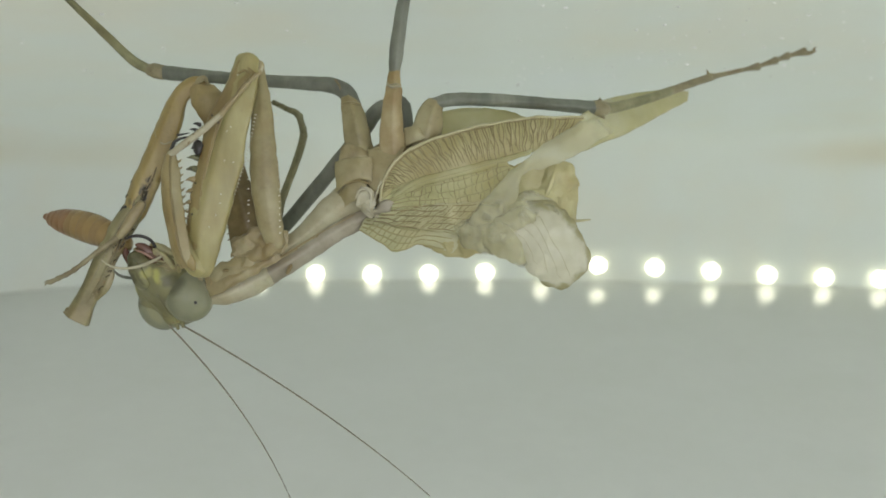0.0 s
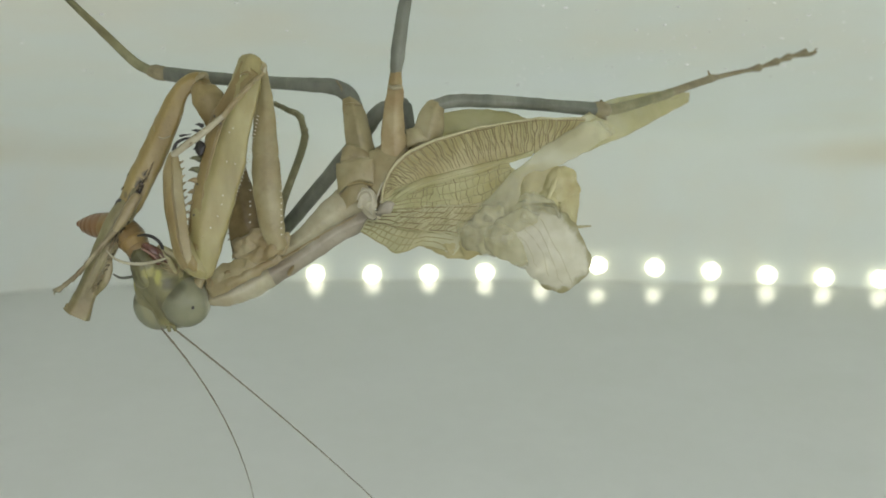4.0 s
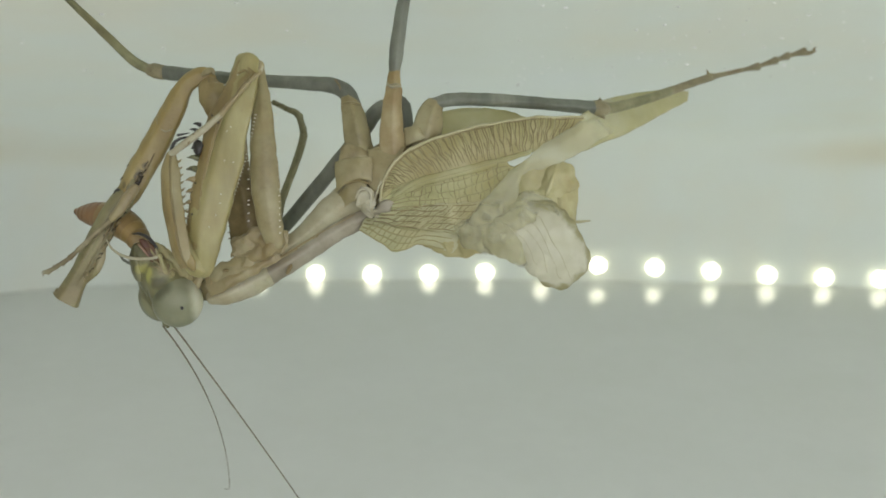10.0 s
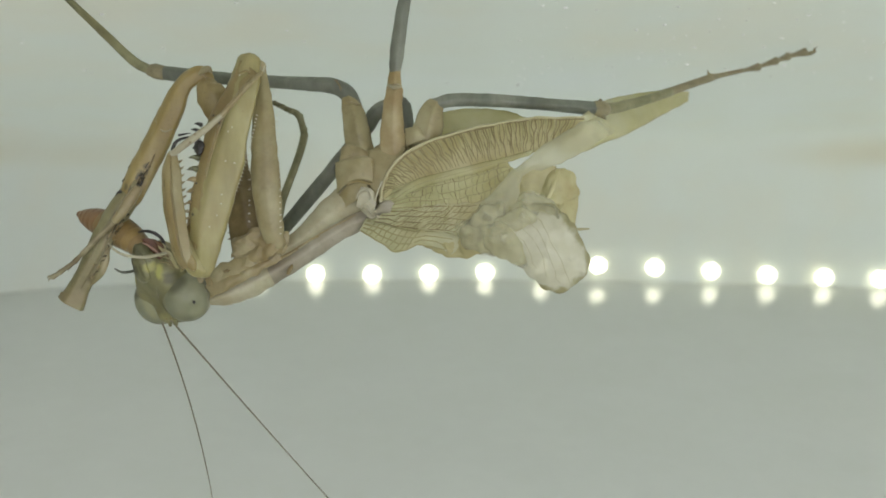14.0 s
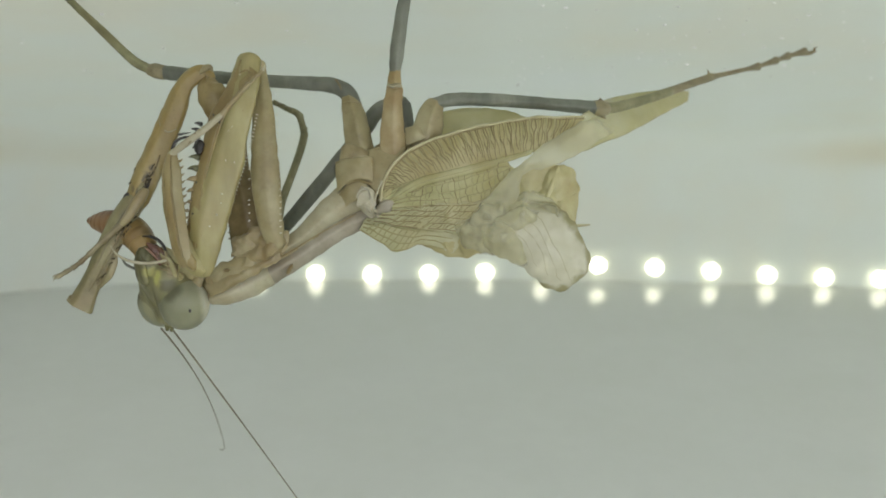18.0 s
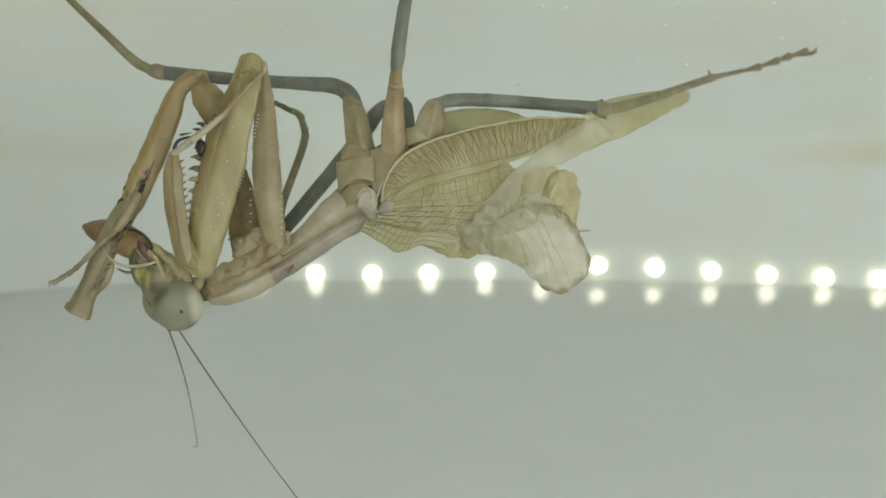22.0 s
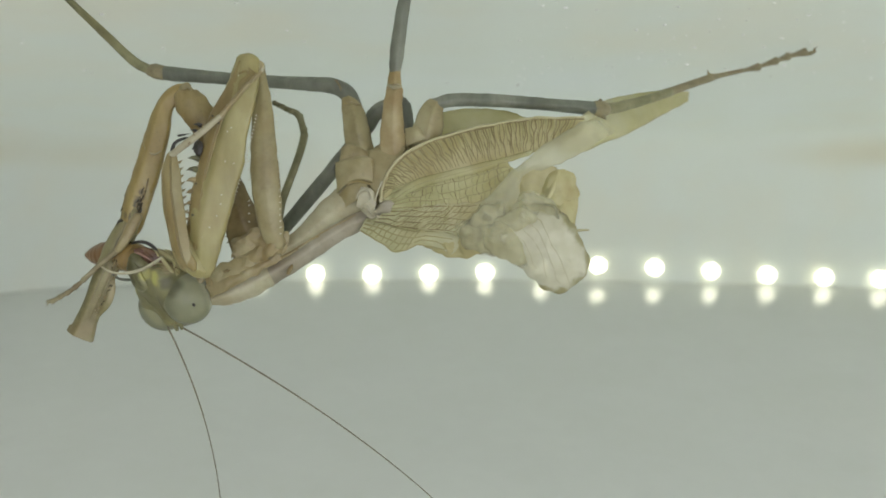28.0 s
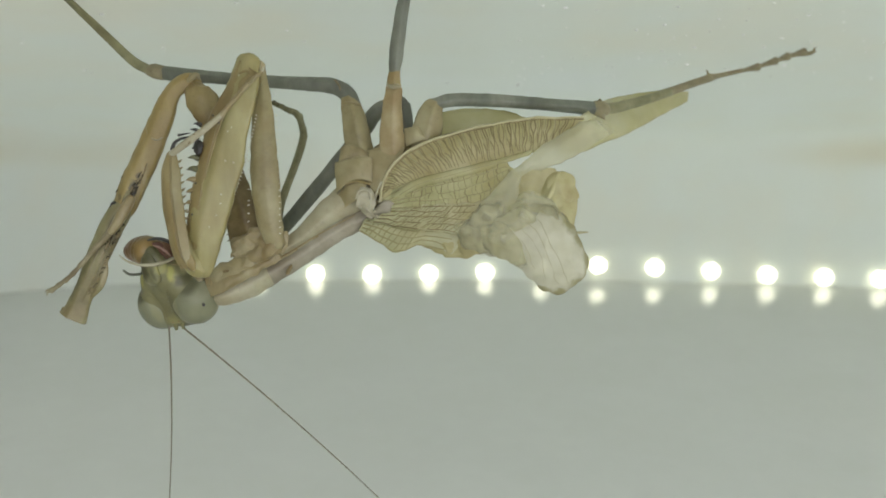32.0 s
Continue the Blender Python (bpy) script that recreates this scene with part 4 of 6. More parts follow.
def wings():
    # the near forewing, ribbed along its leading edge
    rib = Skin([(674, 358, -30), (682, 315, -38), (706, 280, -42), (760, 249, -42), (850, 224, -38), (940, 209, -34), (1036, 207, -28)],
               [(688, 352, -32), (700, 332, -40), (735, 322, -44), (800, 304, -44), (870, 289, -40), (945, 270, -34), (1010, 250, -28)], 8, 3)
    fore = part("forewing", rib.mesh(64, 12), TEGMEN, mantis, "ochre ribbed leathery forewing")
    part("wing_edge", rib.vein([(0, 0), (0.25, 0.01), (0.5, 0.01), (0.75, 0.01), (1, 0.02)], 3.4, 2.0), EDGE, fore, "pale leading edge")
    part("vein", rib.vein([(0.02, 0.09), (0.3, 0.07), (0.6, 0.06), (1, 0.1)], 1.6, 1.2), VEIN, fore)
    part("vein", rib.vein([(0.05, 0.97), (0.3, 0.98), (0.6, 0.98), (0.95, 0.98)], 1.5, 1.0), SOFT_VEIN, fore)
    rng = random.Random(2)
    for i in range(80):
        s = 0.035 + 0.0117 * i + rng.uniform(-0.003, 0.003)
        end = rng.uniform(0.84, 0.97) if i % 3 else rng.uniform(0.5, 0.8)
        k, m = rng.uniform(-0.006, 0.006), rng.uniform(-0.005, 0.005)
        lean = 0.014 - 0.012 * i / 74
        line = [(s, 0.05), (s + lean * 0.4 + k, 0.25), (s + lean * 0.7 + m, 0.45), (s + lean * 0.9 - k, 0.66), (s + lean - m, end)]
        part("vein", rib.vein(line, rng.uniform(0.7, 1.4), 0.6), VEIN if i % 3 else SOFT_VEIN, fore)
        if i % 3 == 0:
            part("vein", rib.vein([line[2], (s + lean * 0.8 + m + 0.006, 0.56), (s + lean + 0.0085, 0.72)], 1.1, 0.7), VEIN, fore)
    # the smooth band under the ribs
    band = Skin([(684, 356, -33), (735, 319, -46), (800, 301, -46), (860, 286, -43), (900, 277, -41), (944, 265, -38)],
                [(690, 362, -33), (740, 334, -45), (805, 317, -45), (862, 301, -42), (888, 291, -40), (940, 274, -38)], 2, 1)
    bar = part("forewing_band", band.mesh(40, 5, 2), NET, mantis, "smooth pale olive main vein of the forewing")
    part("vein", band.vein([(0.03, 0.62), (0.4, 0.55), (0.75, 0.5), (0.98, 0.4)], 0.7, 0.4), SOFT_VEIN, bar)
    # its netted middle field
    net = Skin([(676, 350, -32), (735, 316, -41), (800, 298, -41), (860, 282, -38), (896, 284, -37)],
               [(682, 372, -32), (760, 366, -38), (820, 367, -40), (880, 352, -40), (914, 306, -37)], 4, 5)
    mid = part("forewing_middle_field", net.mesh(40, 12), NET, mantis, "netted olive-green field of the forewing")
    for t in (0.15, 0.35, 0.55, 0.75, 0.95):
        part("vein", net.vein([(0.02, t), (0.35, t + 0.03), (0.7, t - 0.02), (0.98, t)], 1.1, 0.7), SOFT_VEIN, mid)
    for i in range(19):
        for k, t in enumerate((0.16, 0.36, 0.56, 0.76)):
            s = 0.16 + 0.042 * i + 0.02 * k + rng.uniform(-0.012, 0.012)
            part("vein", net.vein([(s, t), (s - 0.014, t + 0.09), (s - rng.uniform(0.005, 0.03), t + 0.19)], rng.uniform(0.5, 0.9)), SOFT_VEIN if (i + k) % 2 else VEIN, mid)
    # its pale filmy tip, that sweeps back down over the abdomen
    film = Skin([(985, 236, -22), (1028, 206, 50), (1066, 180, 135), (1112, 168, 190), (1172, 160, 245), (1219, 163, 285)],
                [(988, 270, -22), (1030, 270, 30), (1068, 254, 90), (1110, 238, 150), (1165, 208, 220), (1218, 180, 280)], 3, 2)
    tip = part("forewing_tip", film.mesh(40, 12), TIP, mantis, "yellowish see-through forewing tip")
    part("vein", film.vein([(0, 0.3), (0.4, 0.25), (0.95, 0.4)], 1.6, 0.8), SOFT_VEIN, tip)
    veil = Skin([(816, 396, -46), (846, 366, -46), (876, 336, -45), (902, 304, -44), (922, 293, -43), (940, 276, -42), (962, 257, -40), (1000, 234, -38), (1040, 212, -30), (1084, 222, -12)],
                [(820, 402, -46), (850, 408, -48), (885, 394, -48), (914, 360, -44), (926, 312, -42), (975, 296, -36), (1022, 276, -30), (1062, 250, -22), (1092, 232, -10)], 5, 4)
    part("wing_veil", veil.mesh(48, 18), FILM, mantis, "pale film of folded wing")
    # the near hind wing, folded like a fan
    fan = Skin([(690, 366, -30), (750, 362, -38), (820, 360, -42), (870, 356, -42)], [(652, 394, -20), (715, 404, -34), (790, 412, -42), (860, 425, -44)], 4, 5)
    hind = part("hindwing_fan", fan.mesh(44, 14), FAN, mantis, "crumpled olive fan of the hindwing")
    for t in (0.08, 0.28, 0.5, 0.72, 0.93):
        part("vein", fan.vein([(0.03, t), (0.4, t + 0.02), (0.96, t)], 1.2, 0.7), VEIN, hind)
    for i in range(18):
        for k, t in enumerate((0.08, 0.28, 0.5, 0.72)):
            s = 0.16 + 0.036 * i + rng.uniform(-0.01, 0.01)
            part("vein", fan.vein([(s + 0.03, t), (s + 0.012, t + 0.1), (s - 0.01, t + 0.2)], rng.uniform(0.5, 0.85)), VEIN if (i + k) % 2 else SOFT_VEIN, hind)
    low = Skin([(648, 386, -10), (690, 392, -22), (740, 402, -30), (790, 404, -34), (835, 412, -36)],
               [(636, 406, -6), (676, 432, -14), (704, 447, -20), (746, 434, -28), (800, 450, -34)], 4, 4)
    flap = part("hindwing_flap", low.mesh(40, 12), FAN, mantis, "small netted olive wing flap")
    for t in (0.2, 0.45, 0.7, 0.97):
        part("vein", low.vein([(0.02, t), (0.4, t), (0.9, t)], 1.5, 0.9), SOFT_VEIN, flap)
    for i in range(9):
        s = 0.1 + 0.055 * i
        part("vein", low.vein([(s, 0.15), (s - 0.012, 0.5), (s - 0.03, 0.9)], 0.9), SOFT_VEIN, flap)
    fold = Skin([(742, 434, -24), (775, 425, -30), (815, 405, -34), (850, 398, -40)], [(748, 438, -24), (780, 450, -28), (806, 460, -32), (852, 452, -36)], 5, 8)
    part("hindwing_fold", fold.mesh(24, 10), TEGMEN, mantis, "dark olive crumpled wing fold")
    # its swollen clear end
    pivot = at(820, 390, -30)
    blister = Skin([(846, 420, -42), (862, 394, -48), (905, 368, -46), (960, 354, -38), (1000, 372, -30), (1030, 412, -24), (1048, 456, -22)],
                   [(850, 436, -42), (866, 452, -42), (896, 452, -42), (930, 476, -38), (966, 507, -34), (1000, 512, -28), (1036, 488, -24)], 26, 6)
    end = part("hindwing_blister", blister.mesh(56, 24, 1.5), BUBBLE, mantis, "clear swollen blistered end of the hindwing", pivot)
    for a in (0.16, 0.27, 0.38, 0.48):
        part("vein", blister.vein([(a, 0.22), (a + 0.13, 0.42), (a + 0.26, 0.62), (a + 0.38, 0.84)], 0.5, 0.3), SOFT_VEIN, end)
    for top, low, deep in (
            ([(900, 366, -36), (922, 340, -34), (948, 338, -30), (975, 352, -28)], [(892, 404, -42), (930, 398, -40), (965, 394, -36), (1008, 398, -30)], 6),
            ([(842, 384, -48), (880, 366, -46), (930, 352, -42), (985, 358, -36)], [(850, 420, -50), (890, 415, -50), (930, 400, -48), (990, 395, -40)], 8),
            ([(850, 402, -64), (884, 392, -70), (908, 408, -70), (926, 436, -64)], [(856, 442, -56), (880, 454, -60), (908, 466, -60), (938, 486, -56)], 5),
            ([(806, 398, -46), (836, 386, -52), (872, 384, -56), (905, 392, -58)], [(812, 430, -42), (840, 448, -46), (872, 454, -50), (900, 436, -56)], 8),
            ([(862, 398, -58), (892, 376, -60), (925, 366, -60), (958, 372, -56)], [(868, 420, -58), (896, 418, -64), (924, 404, -66), (950, 392, -62)], 6),
            ([(826, 392, -50), (846, 372, -52), (868, 360, -52), (892, 352, -50)], [(836, 412, -52), (856, 404, -56), (878, 392, -56), (898, 372, -54)], 7)):
        part("wing_crumple", Skin(top, low, 6, deep).mesh(30, 16), MIST, mantis, "whitish crumpled wing film")
    # the far forewing, showing above the near one
    far = Skin([(770, 200, 60), (830, 192, 62), (890, 195, 62), (950, 212, 60), (1040, 222, 58)], [(740, 290, 55), (830, 280, 58), (900, 270, 58), (950, 262, 58), (1030, 250, 58)], 4, 3)
    part("far_forewing", far.mesh(30, 10), TIP, mantis, "olive forewing of the other side")
    return end


BLISTER = wings()


def claws(u, v, w, du, dv, parent, material):
    for k in (-1, 1):
        part("claw", thorn(u, v, w + 2 * k, du, dv, 2.2, 2 * k, -0.3), material, parent)


def leg(name, label, pieces):
    """A walking leg: its first piece is the part, the rest are sub-parts of it."""
    root = None
    for kind, pts, mat, flat in pieces:
        ob = part(kind if root else name, limb(pts, flat, 40, keel=0.03, corners=5, sharp=0.9 if kind == "coxa" else 0.6), mat, root or mantis, "" if root else label)
        root = root or ob
    return root


def walking_legs():
    hind = leg("hind_leg", "hind leg with dark grey thigh and mottled shank", [
        ("coxa", [(750, 258, -6, 30), (757, 226, -10, 27), (763, 202, -14, 23), (770, 186, -14, 17)], BEIGE, 0.9),
        ("femur", [(768, 186, -16, 11), (800, 178, -12, 12), (860, 178, 10, 12), (950, 184, 50, 11.5), (1020, 190, 85, 12), (1058, 193, 100, 12)], GREY, 1.0),
        ("knee", [(1050, 192, 98, 13), (1062, 193, 102, 15), (1074, 194, 106, 11)], SHANK, 1.0),
        ("tibia", [(1068, 194, 104, 10), (1100, 189, 130, 9.5), (1150, 175, 173, 8.6), (1186, 163, 205, 8)], OLIVE, 1.0),
        ("tibia_end", [(1180, 165, 200, 7.6), (1225, 149, 240, 7), (1258, 138, 265, 7.5)], SHANK, 1.0),
        ("tarsus", [(1258, 138, 265, 7), (1275, 134, 280, 4.5), (1315, 125, 320, 4)], SHANK, 1.0)])
    for a, b in (((1312, 126, 318), (1342, 119, 345)), ((1342, 119, 345), (1374, 108, 362)), ((1372, 109, 362), (1395, 100, 372)), ((1393, 101, 372), (1424, 92, 380))):
        part("tarsal_segment", limb([(*a, 3.2), ((a[0] + b[0]) / 2, (a[1] + b[1]) / 2, (a[2] + b[2]) / 2, 4.4), (*b, 7.2)], 1, 10), SHANK, hind)
    part("tarsal_segment", limb([(1416, 97, 378, 3.5), (1432, 95, 382, 4), (1443, 91, 384, 2.5)], 1, 8), SHANK, hind)
    claws(1441, 93, 384, 6, -9, hind, DULL)
    part("spur", thorn(1256, 136, 262, -5, -13, 3), DULL, hind)
    for dv in (-14, 14):
        part("knee_spur", thorn(1064, 193 + dv * 0.7, 100, 8 if dv > 0 else -2, dv * 0.6, 6), SHANK, hind)
    leg("middle_leg", "middle leg with orange-brown base and grey thigh", [
        ("coxa", [(696, 272, -16, 26), (694, 238, -24, 22.5), (695, 190, -30, 18), (698, 156, -32, 15)], ORANGE, 0.7),
        ("trochanter", [(698, 152, -32, 13), (698, 138, -33, 12), (700, 124, -34, 10)], BROWN, 1.0),
        ("femur", [(698, 136, -34, 9), (702, 100, -36, 13), (708, 50, -38, 12.5), (716, 0, -40, 11.5), (721, -26, -42, 11)], GREY, 1.0)])
    far = leg("far_middle_leg", "grey leg of the far side", [
        ("coxa", [(715, 250, 66, 18), (716, 215, 66, 17), (714, 186, 64, 14)], GREY, 1.0),
        ("femur", [(716, 184, 64, 13), (672, 195, 70, 14), (640, 238, 80, 14), (580, 312, 95, 13.5), (505, 402, 110, 12.5), (490, 416, 112, 11)], GREY, 1.0),
        ("tibia", [(490, 412, 112, 9), (498, 362, 116, 7.5), (514, 318, 122, 7), (532, 268, 130, 7), (539, 240, 134, 7)], OLIVE, 1.0),
        ("tarsus", [(539, 240, 134, 6.5), (534, 218, 138, 6), (526, 202, 140, 6), (508, 194, 146, 5), (484, 182, 150, 4.5)], OLIVE, 1.0)])
    leg("front_walking_leg", "walking leg with beige base and long grey-green thigh", [
        ("coxa", [(640, 272, 4, 24), (632, 238, 2, 24), (626, 205, 2, 21), (618, 176, 4, 15)], BEIGE, 0.9),
        ("femur", [(628, 190, 6, 14), (614, 166, 8, 15), (588, 153, 12, 14), (540, 149, 20, 12.5), (460, 144, 34, 11.5), (380, 138, 46, 11.5), (310, 132, 56, 13), (276, 126, 60, 11)], GREY, 1.0),
        ("knee", [(290, 130, 58, 13.5), (276, 127, 60, 13.5), (264, 125, 61, 10)], SHANK, 1.0),
        ("tibia", [(268, 126, 60, 9), (236, 108, 60, 8.7), (180, 55, 58, 7.4), (130, 8, 56, 6.4), (104, -18, 55, 6)], OLIVE, 1.0)])

    for u, v, r in ((537, 228, 8), (530, 206, 8.5), (516, 197, 7.5), (500, 189, 6.5), (487, 183, 6)):
        part("tarsal_pad", blob(u, v, 141, r, r * 0.75, 6, 20, 0.4, None, 2), OLIVE, far)

    # pale plates and torn-looking collars at the leg bases
    for top, low, mat in (
            ([(716, 228, -22), (732, 224, -26), (744, 226, -26), (752, 244, -24)], [(718, 262, -26), (734, 254, -30), (748, 250, -30), (764, 246, -28)], BEIGE),
            ([(686, 146, -44), (694, 150, -47), (702, 148, -47), (711, 150, -44)], [(686, 152, -43), (694, 158, -47), (704, 157, -47), (711, 155, -43)], PINK)):
        part("base_plate", Skin(top, low, 4, 2).mesh(16, 8, 3), mat, mantis)
    for pts, mat in (([(594, 142, 2, 2), (602, 154, -4, 2.4), (606, 168, 0, 2)], SHANK), ([(606, 184, -6, 1.5), (622, 182, -14, 1.8), (640, 186, -6, 1.5)], BEIGE)):
        part("joint_ring", limb(pts, 0.8, 8, 0.3), mat, mantis)


walking_legs()


def near_foreleg():
    """The folded near foreleg, with its saw of spines."""
    cox = part("foreleg_coxa", limb([(490, 436, -40, 15), (480, 398, -48, 22), (471, 330, -54, 26), (467, 250, -56, 23), (465, 180, -54, 17), (459, 122, -52, 11)], 0.7, 45, keel=0.02, corners=5, sharp=0.45),
               BEIGE, mantis, "olive-tan upper foreleg with tiny spines")
    part("coxa_root", limb([(503, 424, -34, 8), (491, 432, -40, 14), (468, 446, -34, 15), (440, 458, -26, 11)], 0.8, 24, 0.35), COXA, cox)
    part("coxa_collar", Skin([(410, 426, -20), (428, 412, -28), (450, 404, -34), (476, 408, -40), (506, 412, -36)], [(409, 458, -20), (430, 460, -30), (456, 462, -36), (486, 456, -42), (516, 440, -36)], 4, 9).mesh(40, 20, 4), COXA, cox, "crumpled brown skin at the foreleg's root")
    for i in range(20):
        v = 205 + 11 * i
        part("spinule", thorn(488 + 8 * math.sin((v - 205) / 210 * 1.4), v, -58, 3, -1.2, 1.2), IVORY, cox)
    for i, v in enumerate((285, 300, 318, 335, 355, 363, 378, 392)):
        part("spinule", thorn(442 - 0.5 * (i == 0), v, -66, -3.5, 1.4, 1.2), IVORY, cox)
    fem = part("foreleg_femur", limb([(441, 107, -70, 22), (431, 155, -74, 29), (412, 225, -78, 32), (397, 290, -80, 37), (380, 350, -82, 37), (367, 410, -80, 34), (363, 452, -76, 27), (358, 482, -72, 19)], 0.62, 45, keel=0.02, corners=5, sharp=0.7),
               TAN, mantis, "broad olive-tan raptorial foreleg, folded shut")
    part("trochanter", limb([(440, 118, -62, 22), (450, 118, -60, 18), (463, 120, -58, 12)], 0.8, 14, 0.1), COXA, fem)
    part("groove", limb([(424, 130, -96, 2.5), (435, 126, -97, 2.5), (441, 130, -96, 2)], 0.6, 7), BROWN, fem)
    rail = Skin([(424, 106, -80), (408, 140, -82), (390, 172, -83), (372, 203, -83), (362, 235, -83), (353, 285, -84), (339, 340, -84), (331, 400, -82), (328, 438, -79)],
                [(460, 134, -82), (436, 154, -90), (412, 184, -92), (394, 212, -93), (378, 262, -95), (366, 308, -97), (356, 373, -97), (352, 431, -92), (349, 454, -86)], 3, 1)
    part("femur_rail", rail.mesh(52, 8, 5), BROWN, fem, "browner sunken side")
    part("rail_edge", rail.vein([(0, 0.98), (0.3, 0.98), (0.6, 0.98), (1, 0.98)], 1.8, 1.2, 1), TAN, fem)
    part("rail_seam", rail.vein([(0.02, 0.80), (0.3, 0.82), (0.6, 0.81), (0.98, 0.80)], 0.6, 0.5, 3), COXA, fem)
    for i in range(28):
        f = i / 27
        part("spinule", thorn(453 - 50 * f + 5 * math.sin(3.1 * f), 204 + 172 * f, -78, 3.2, 1.2, 1.3), IVORY, fem)
    rng = random.Random(31)
    # ivory dots imitate bright glints; every third is a brown wart
    for i in range(14):
        f = rng.random()
        part("glint_wart", blob(436 - 66 * f + rng.uniform(-16, 16), 130 + 290 * f, -101 + 6 * rng.random(), 1.3, 1.2, 2, 0, 0, None, 1), (IVORY, BROWN)[i % 3 == 2], fem)
    part("knee_lobe", blob(335, 461, -97, 21, 10, 6, 64, 0.35), BROWN, fem, "dark brown knee")
    row = [(354, 222, -13, -2, 4.5), (352, 234, -17, -4, 4.5), (350, 262, -12, 2, 5.5), (350, 281, -19, -1, 6), (347, 300, -18, 1, 6.5), (345, 319, -17, 1, 6.5), (343, 339, -15, 2, 6.5),
           (340, 359, -13, 2, 6), (338, 376, -10, 1, 4), (336, 388, -9, 1, 3.4), (335, 398, -8, 1, 3)]
    for i, (u, v, du, dv, r) in enumerate(row):
        part("spine", thorn(u + 2, v, -84, du, dv, r, -4, 0.1), BLACK if i < 3 else MURK if i < 5 else DULL, fem, "black saw spine" if i < 3 else "brown saw spine")
    part("spine_root", blob(352, 262, -88, 9, 14, 6, 0, 0.4), BLACK, fem)
    for u, v in ((347, 325), (341, 380), (388, 218), (340, 300), (377, 205)):
        part("wart", blob(u, v, -108, 2.2, 2.2, 2, 0, 0, None, 1), BLACK, fem)
    tib = part("foreleg_tibia", limb([(358, 482, -78, 13), (344, 470, -84, 17), (322, 432, -88, 17), (309, 385, -88, 17), (302, 340, -86, 15), (299, 300, -84, 11), (304, 272, -82, 7)], 0.7, 45, keel=0.02, corners=5, sharp=0.8),
               TAN, mantis, "slender folded shin with a row of teeth")
    left = Skin([(296, 272, -86), (287, 300, -88), (287, 337, -90), (295, 402, -92), (308, 453, -92), (322, 478, -88)],
                [(303, 270, -92), (301, 300, -98), (303, 337, -101), (311, 402, -104), (321, 453, -104), (335, 474, -98)], 2, 1.5)
    part("tibia_side", left.mesh(36, 6, 4), BROWN, tib, "olive-brown outer side")
    right = Skin([(304, 270, -92), (302, 300, -98), (304, 337, -101), (312, 402, -104), (322, 453, -104), (336, 474, -98)],
                 [(312, 272, -88), (319, 302, -92), (323, 344, -95), (331, 402, -98), (340, 450, -98), (349, 474, -92)], 1, 1.5)
    part("tibia_side", right.mesh(36, 6, 4), BEIGE, tib, "greyish inner side")
    part("tibia_seam", left.vein([(0.02, 0.98), (0.4, 0.98), (0.98, 0.97)], 0.8, 0.6, 2.4), DULL, tib)
    part("tibia_seam", left.vein([(0.02, 0.22), (0.4, 0.24), (0.98, 0.25)], 0.5, 0.5, 2.4), DULL, tib)
    for i in range(14):
        v = 288 + 12.5 * i
        u = 308 + 15 * min(i / 8, 1.0)
        part("tooth", thorn(u + 5, v, -88, 10 - 0.4 * i, -5, 3.4 - 0.1 * i, 0, 0.1), BEIGE, tib, "small sharp tooth")
    part("tibial_claw", limb([(305, 266, -84, 4), (310, 253, -86, 3), (322, 246, -88, 2.6), (338, 244, -88, 1.9), (354, 247, -88, 0.7)], 0.9, 8), BLACK, tib, "black curved claw")
    part("spine", thorn(316, 240, -86, 22, -4, 2.4), BLACK, tib)
    tar = part("foreleg_tarsus", limb([(304, 274, -92, 6), (330, 254, -100, 7), (362, 230, -106, 6), (394, 203, -110, 4.6)], 0.8, 10), PALE, mantis, "pale thin foot laid over the foreleg")
    for pts in ([(392, 205, -110, 4.5), (408, 186, -112, 4.5), (416, 176, -112, 5)], [(416, 177, -112, 3.5), (428, 163, -110, 4), (440, 150, -108, 4)],
                [(440, 150, -106, 3), (452, 138, -102, 3.5), (464, 128, -96, 3.5)]):
        part("tarsal_segment", limb(pts, 0.8, 10), COXA, tar)
    part("claw", thorn(464, 128, -96, 4, -12, 3), PALE, tar)
    rng = random.Random(12)
    for i in range(12):
        f = rng.random()
        part("crumb", blob(330 + 128 * f + rng.uniform(-3, 3), 254 - 118 * f + rng.uniform(-3, 3), -112 + 8 * abs(f - 0.6), rng.uniform(1.4, 3.2), rng.uniform(1, 2), 2, -45, 0.6, None, 2), BEIGE if i % 3 else DULL, tar)

    return cox, fem, tib, tar


FOLDED_LEG = near_foreleg()

# the feeding foreleg, built as it stands at the start
COXA_FOOT = (452, 446)


def elbow_at(t):
    """The feeding foreleg's elbow, carried by its femur."""
    return foreleg_pose(t) @ (foreleg_pose(0.0).inverted() @ at(336, 152, -6))


def coxa_pose(t):
    a, b = at(*COXA_FOOT, 12), elbow_at(t)
    return Matrix.Translation(a) @ Matrix.Rotation(-math.atan2(b.z - a.z, b.x - a.x), 4, "Y")


